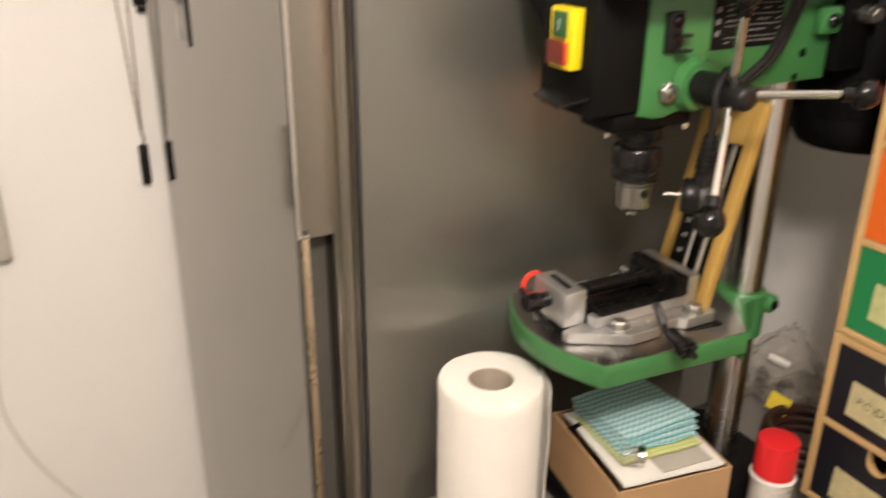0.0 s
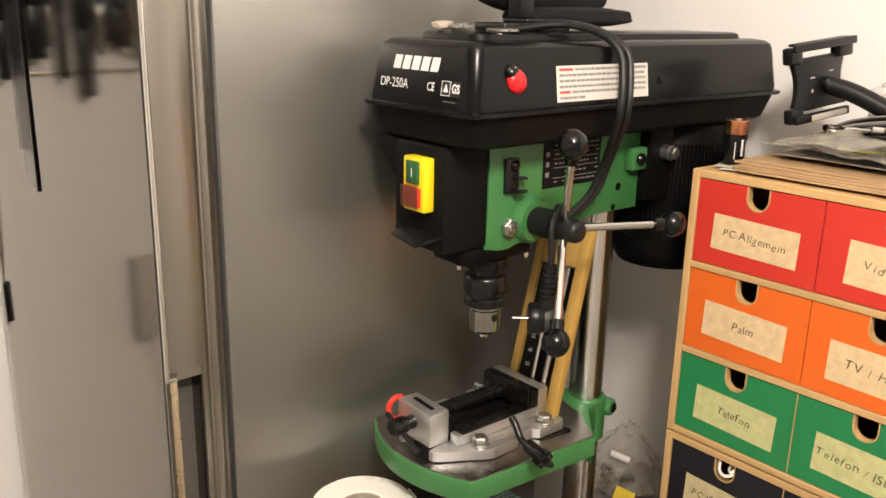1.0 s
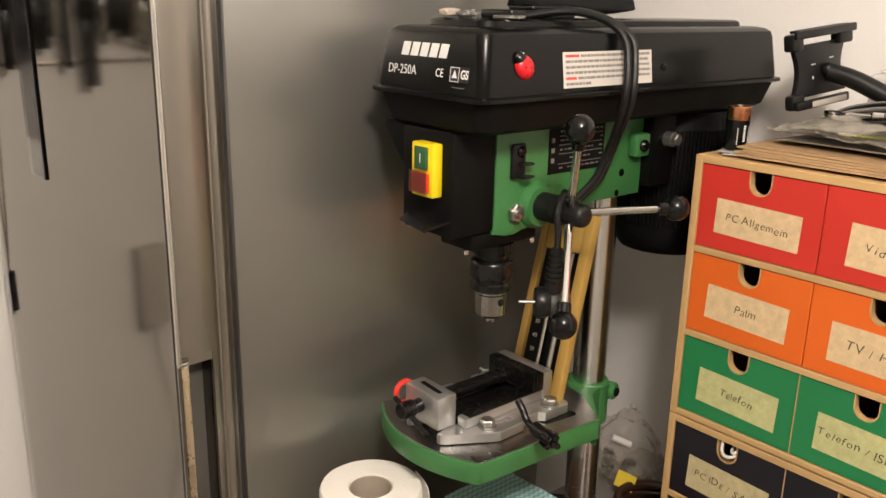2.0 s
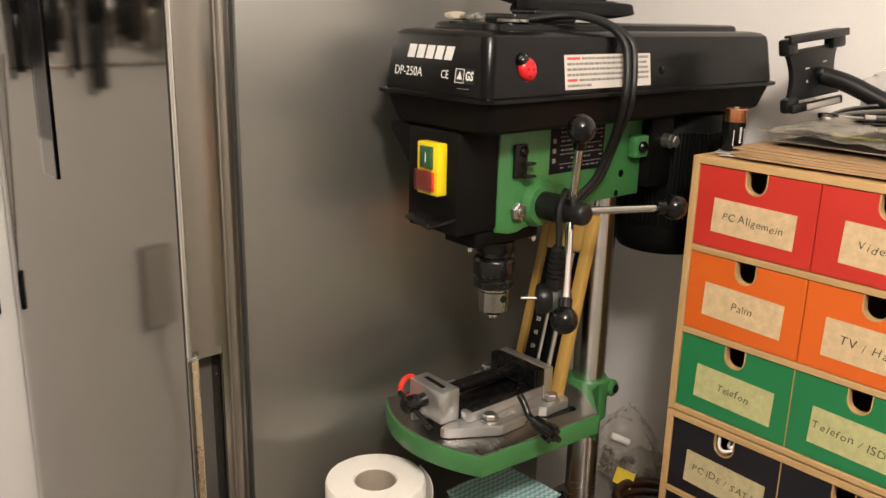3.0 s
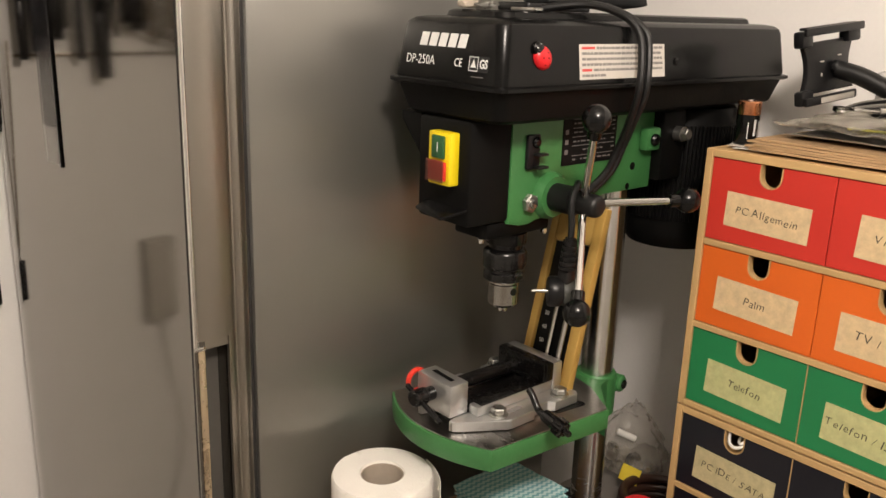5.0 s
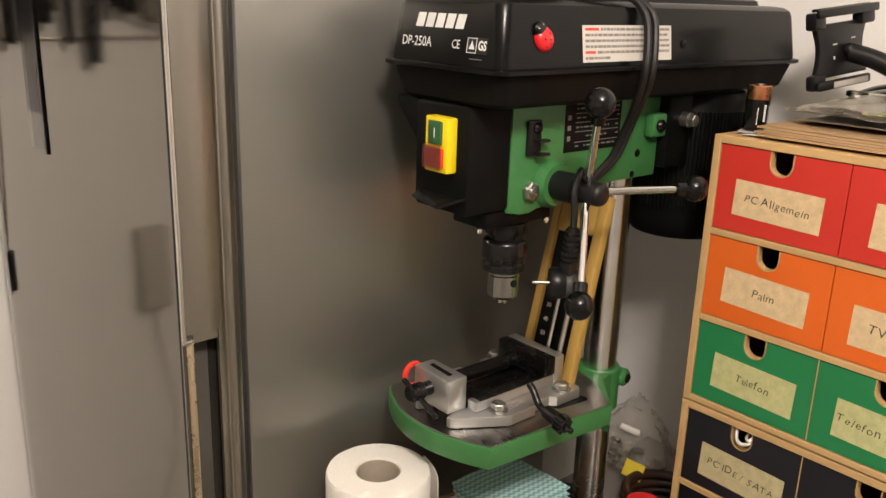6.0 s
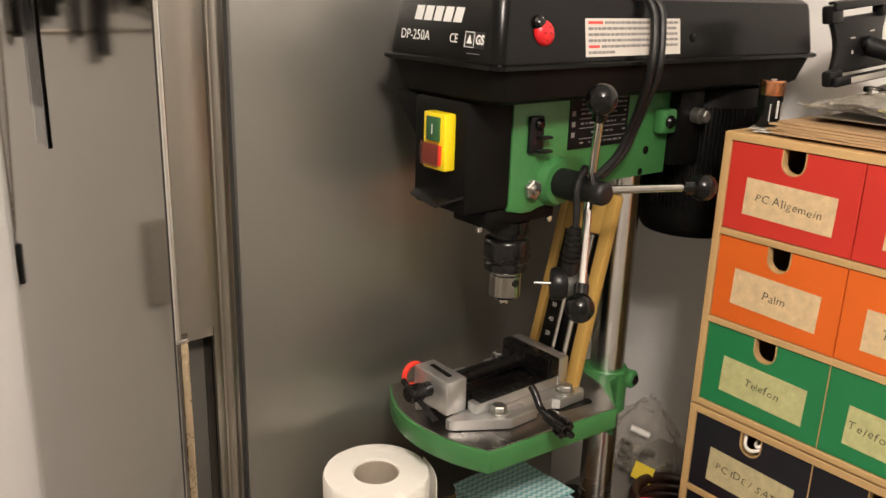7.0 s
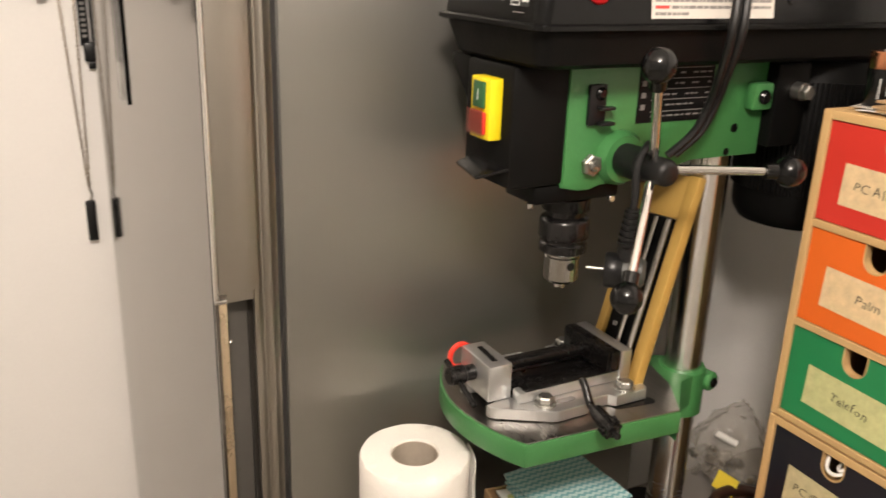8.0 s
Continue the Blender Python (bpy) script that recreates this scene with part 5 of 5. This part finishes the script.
hanging("spanner", -0.085, 1.70, 1.556, 0.034, M_CHROME, "steel spanner hanging on the tool rail", "spanner", M_GUNMETAL)
hanging("clamp_tool", -0.14, 1.70, 1.54, 0.03, M_GUNMETAL, "dark clamp hanging on the tool rail", "clamp")
hanging("long_driver", -0.20, 1.70, 1.50, 0.018, M_GUNMETAL, "long dark screwdriver hanging on the tool rail", "screwdriver")
hanging("side_pliers", 0.150, 1.72, 1.535, 0.022, M_GUNMETAL, "dark slim pliers hanging on the tool rail", "pliers")
hanging("awl", 0.098, 1.70, 1.575, 0.010, M_CHROME, "thin awl with a dark grip on the tool rail", "awl")
hanging("wire_stripper", -0.012, 1.73, 1.585, 0.026, M_GUNMETAL, "dark wire stripper hanging on the tool rail", "wire stripper")
for tx, tz in ((-0.060, 1.60), (-0.110, 1.585)):
    solo("ring_spanner", join(moved(lathe([(0.012, -0.003), (0.018, -0.003), (0.018, 0.003), (0.012, 0.003)], 24, close=False), pose(0, 0, 0, 90, 0, 0)), box(-0.005, 0.005, -0.003, 0.003, 0.0175, 0.11, 0.001)), M_CHAIN, Matrix.Translation((tx, WALLY - 0.03, tz - 0.02)), "steel ring spanner hanging on the tool rail", "spanner", "tools on the rail")
hanging("saw_handle", -0.27, 1.70, 1.53, 0.035, M_GUNMETAL, "dark hand tool hanging on the tool rail", "hand tool")

pend = thing("chain_pendant", Matrix.Translation((0.222, WALLY - 0.016, 1.09)), "small black tag hanging on a thin chain", "pendant")
part("tag", box(-0.0085, 0.0085, -0.004, 0.004, 0.0, 0.076, 0.003), M_HARDBLACK, pend)
part("clasp", tube([(0, 0, 0.0765), (0.003, 0, 0.083), (0.004, 0, 0.09), (0.001, 0, 0.097)], 0.002, 6, 8), M_CHROME, pend)
for sx in (-1, 1):
    for k in range(46):
        t = k / 45
        x = 0.001 + sx * 0.0125 * t ** 0.8 - 0.006 * t
        part("link", moved(lathe([(0.0014, -0.0012), (0.0026, -0.0012), (0.0026, 0.0012), (0.0014, 0.0012)], 8, close=False), Matrix.Translation((x, 0.0, 0.099 + 0.36 * t)) @ pose(0, 0, 0, 90, 0, 0 if k % 2 else 80) @ Matrix.Diagonal((1, 1.9, 1, 1))), M_CHAIN, pend)
lan = thing("lanyard", Matrix.Translation((0.250, WALLY - 0.012, 1.40)), "black printed lanyard with a plastic buckle", "lanyard")
part("buckle", join(box(-0.012, 0.012, -0.005, 0.005, 0.012, 0.045, 0.003), box(-0.007, 0.007, -0.003, 0.003, 0.0, 0.0118, 0.002)), M_HARDBLACK, lan)
part("band", box(-0.016, -0.001, -0.002, 0.001, 0.04, 0.30), M_FABRIC, lan)
part("band", box(0.002, 0.016, -0.0015, 0.0015, 0.0455, 0.30), M_FABRIC, lan)
bars([(-0.004, 0.004, 0.052 + 0.008 * k, 0.005) for k in range(8)], south(0.009, -0.0018, 0), M_GREYPRINT, lan)
bars([(-0.004, 0.004, 0.056 + 0.009 * k, 0.005) for k in range(8)], south(-0.0085, -0.0022, 0), M_GREYPRINT, lan)

wallbox = thing("wall_box", Matrix.Translation((-0.057, WALLY, 0.990)), "grey plastic box on the white wall with a hanging cord", "wall box")
part("case", prism(rounded(-0.033, 0.033, -0.030, 0.0, 0.006), 0.0, 0.170, 0.004), M_BOXGREY, wallbox)
part("cover_plate", box(-0.025, 0.025, -0.033, -0.0302, 0.018, 0.152, 0.001), M_BOXGREY, wallbox)
part("cord", tube([(0.0, -0.012, -0.001), (-0.012, -0.010, -0.10), (-0.032, -0.007, -0.22), (-0.036, -0.006, -0.32), (-0.005, -0.006, -0.43), (0.040, -0.006, -0.52), (0.09, -0.006, -0.60)], 0.0032, 10, 10), M_PAPERW, wallbox, "pale hanging cord")
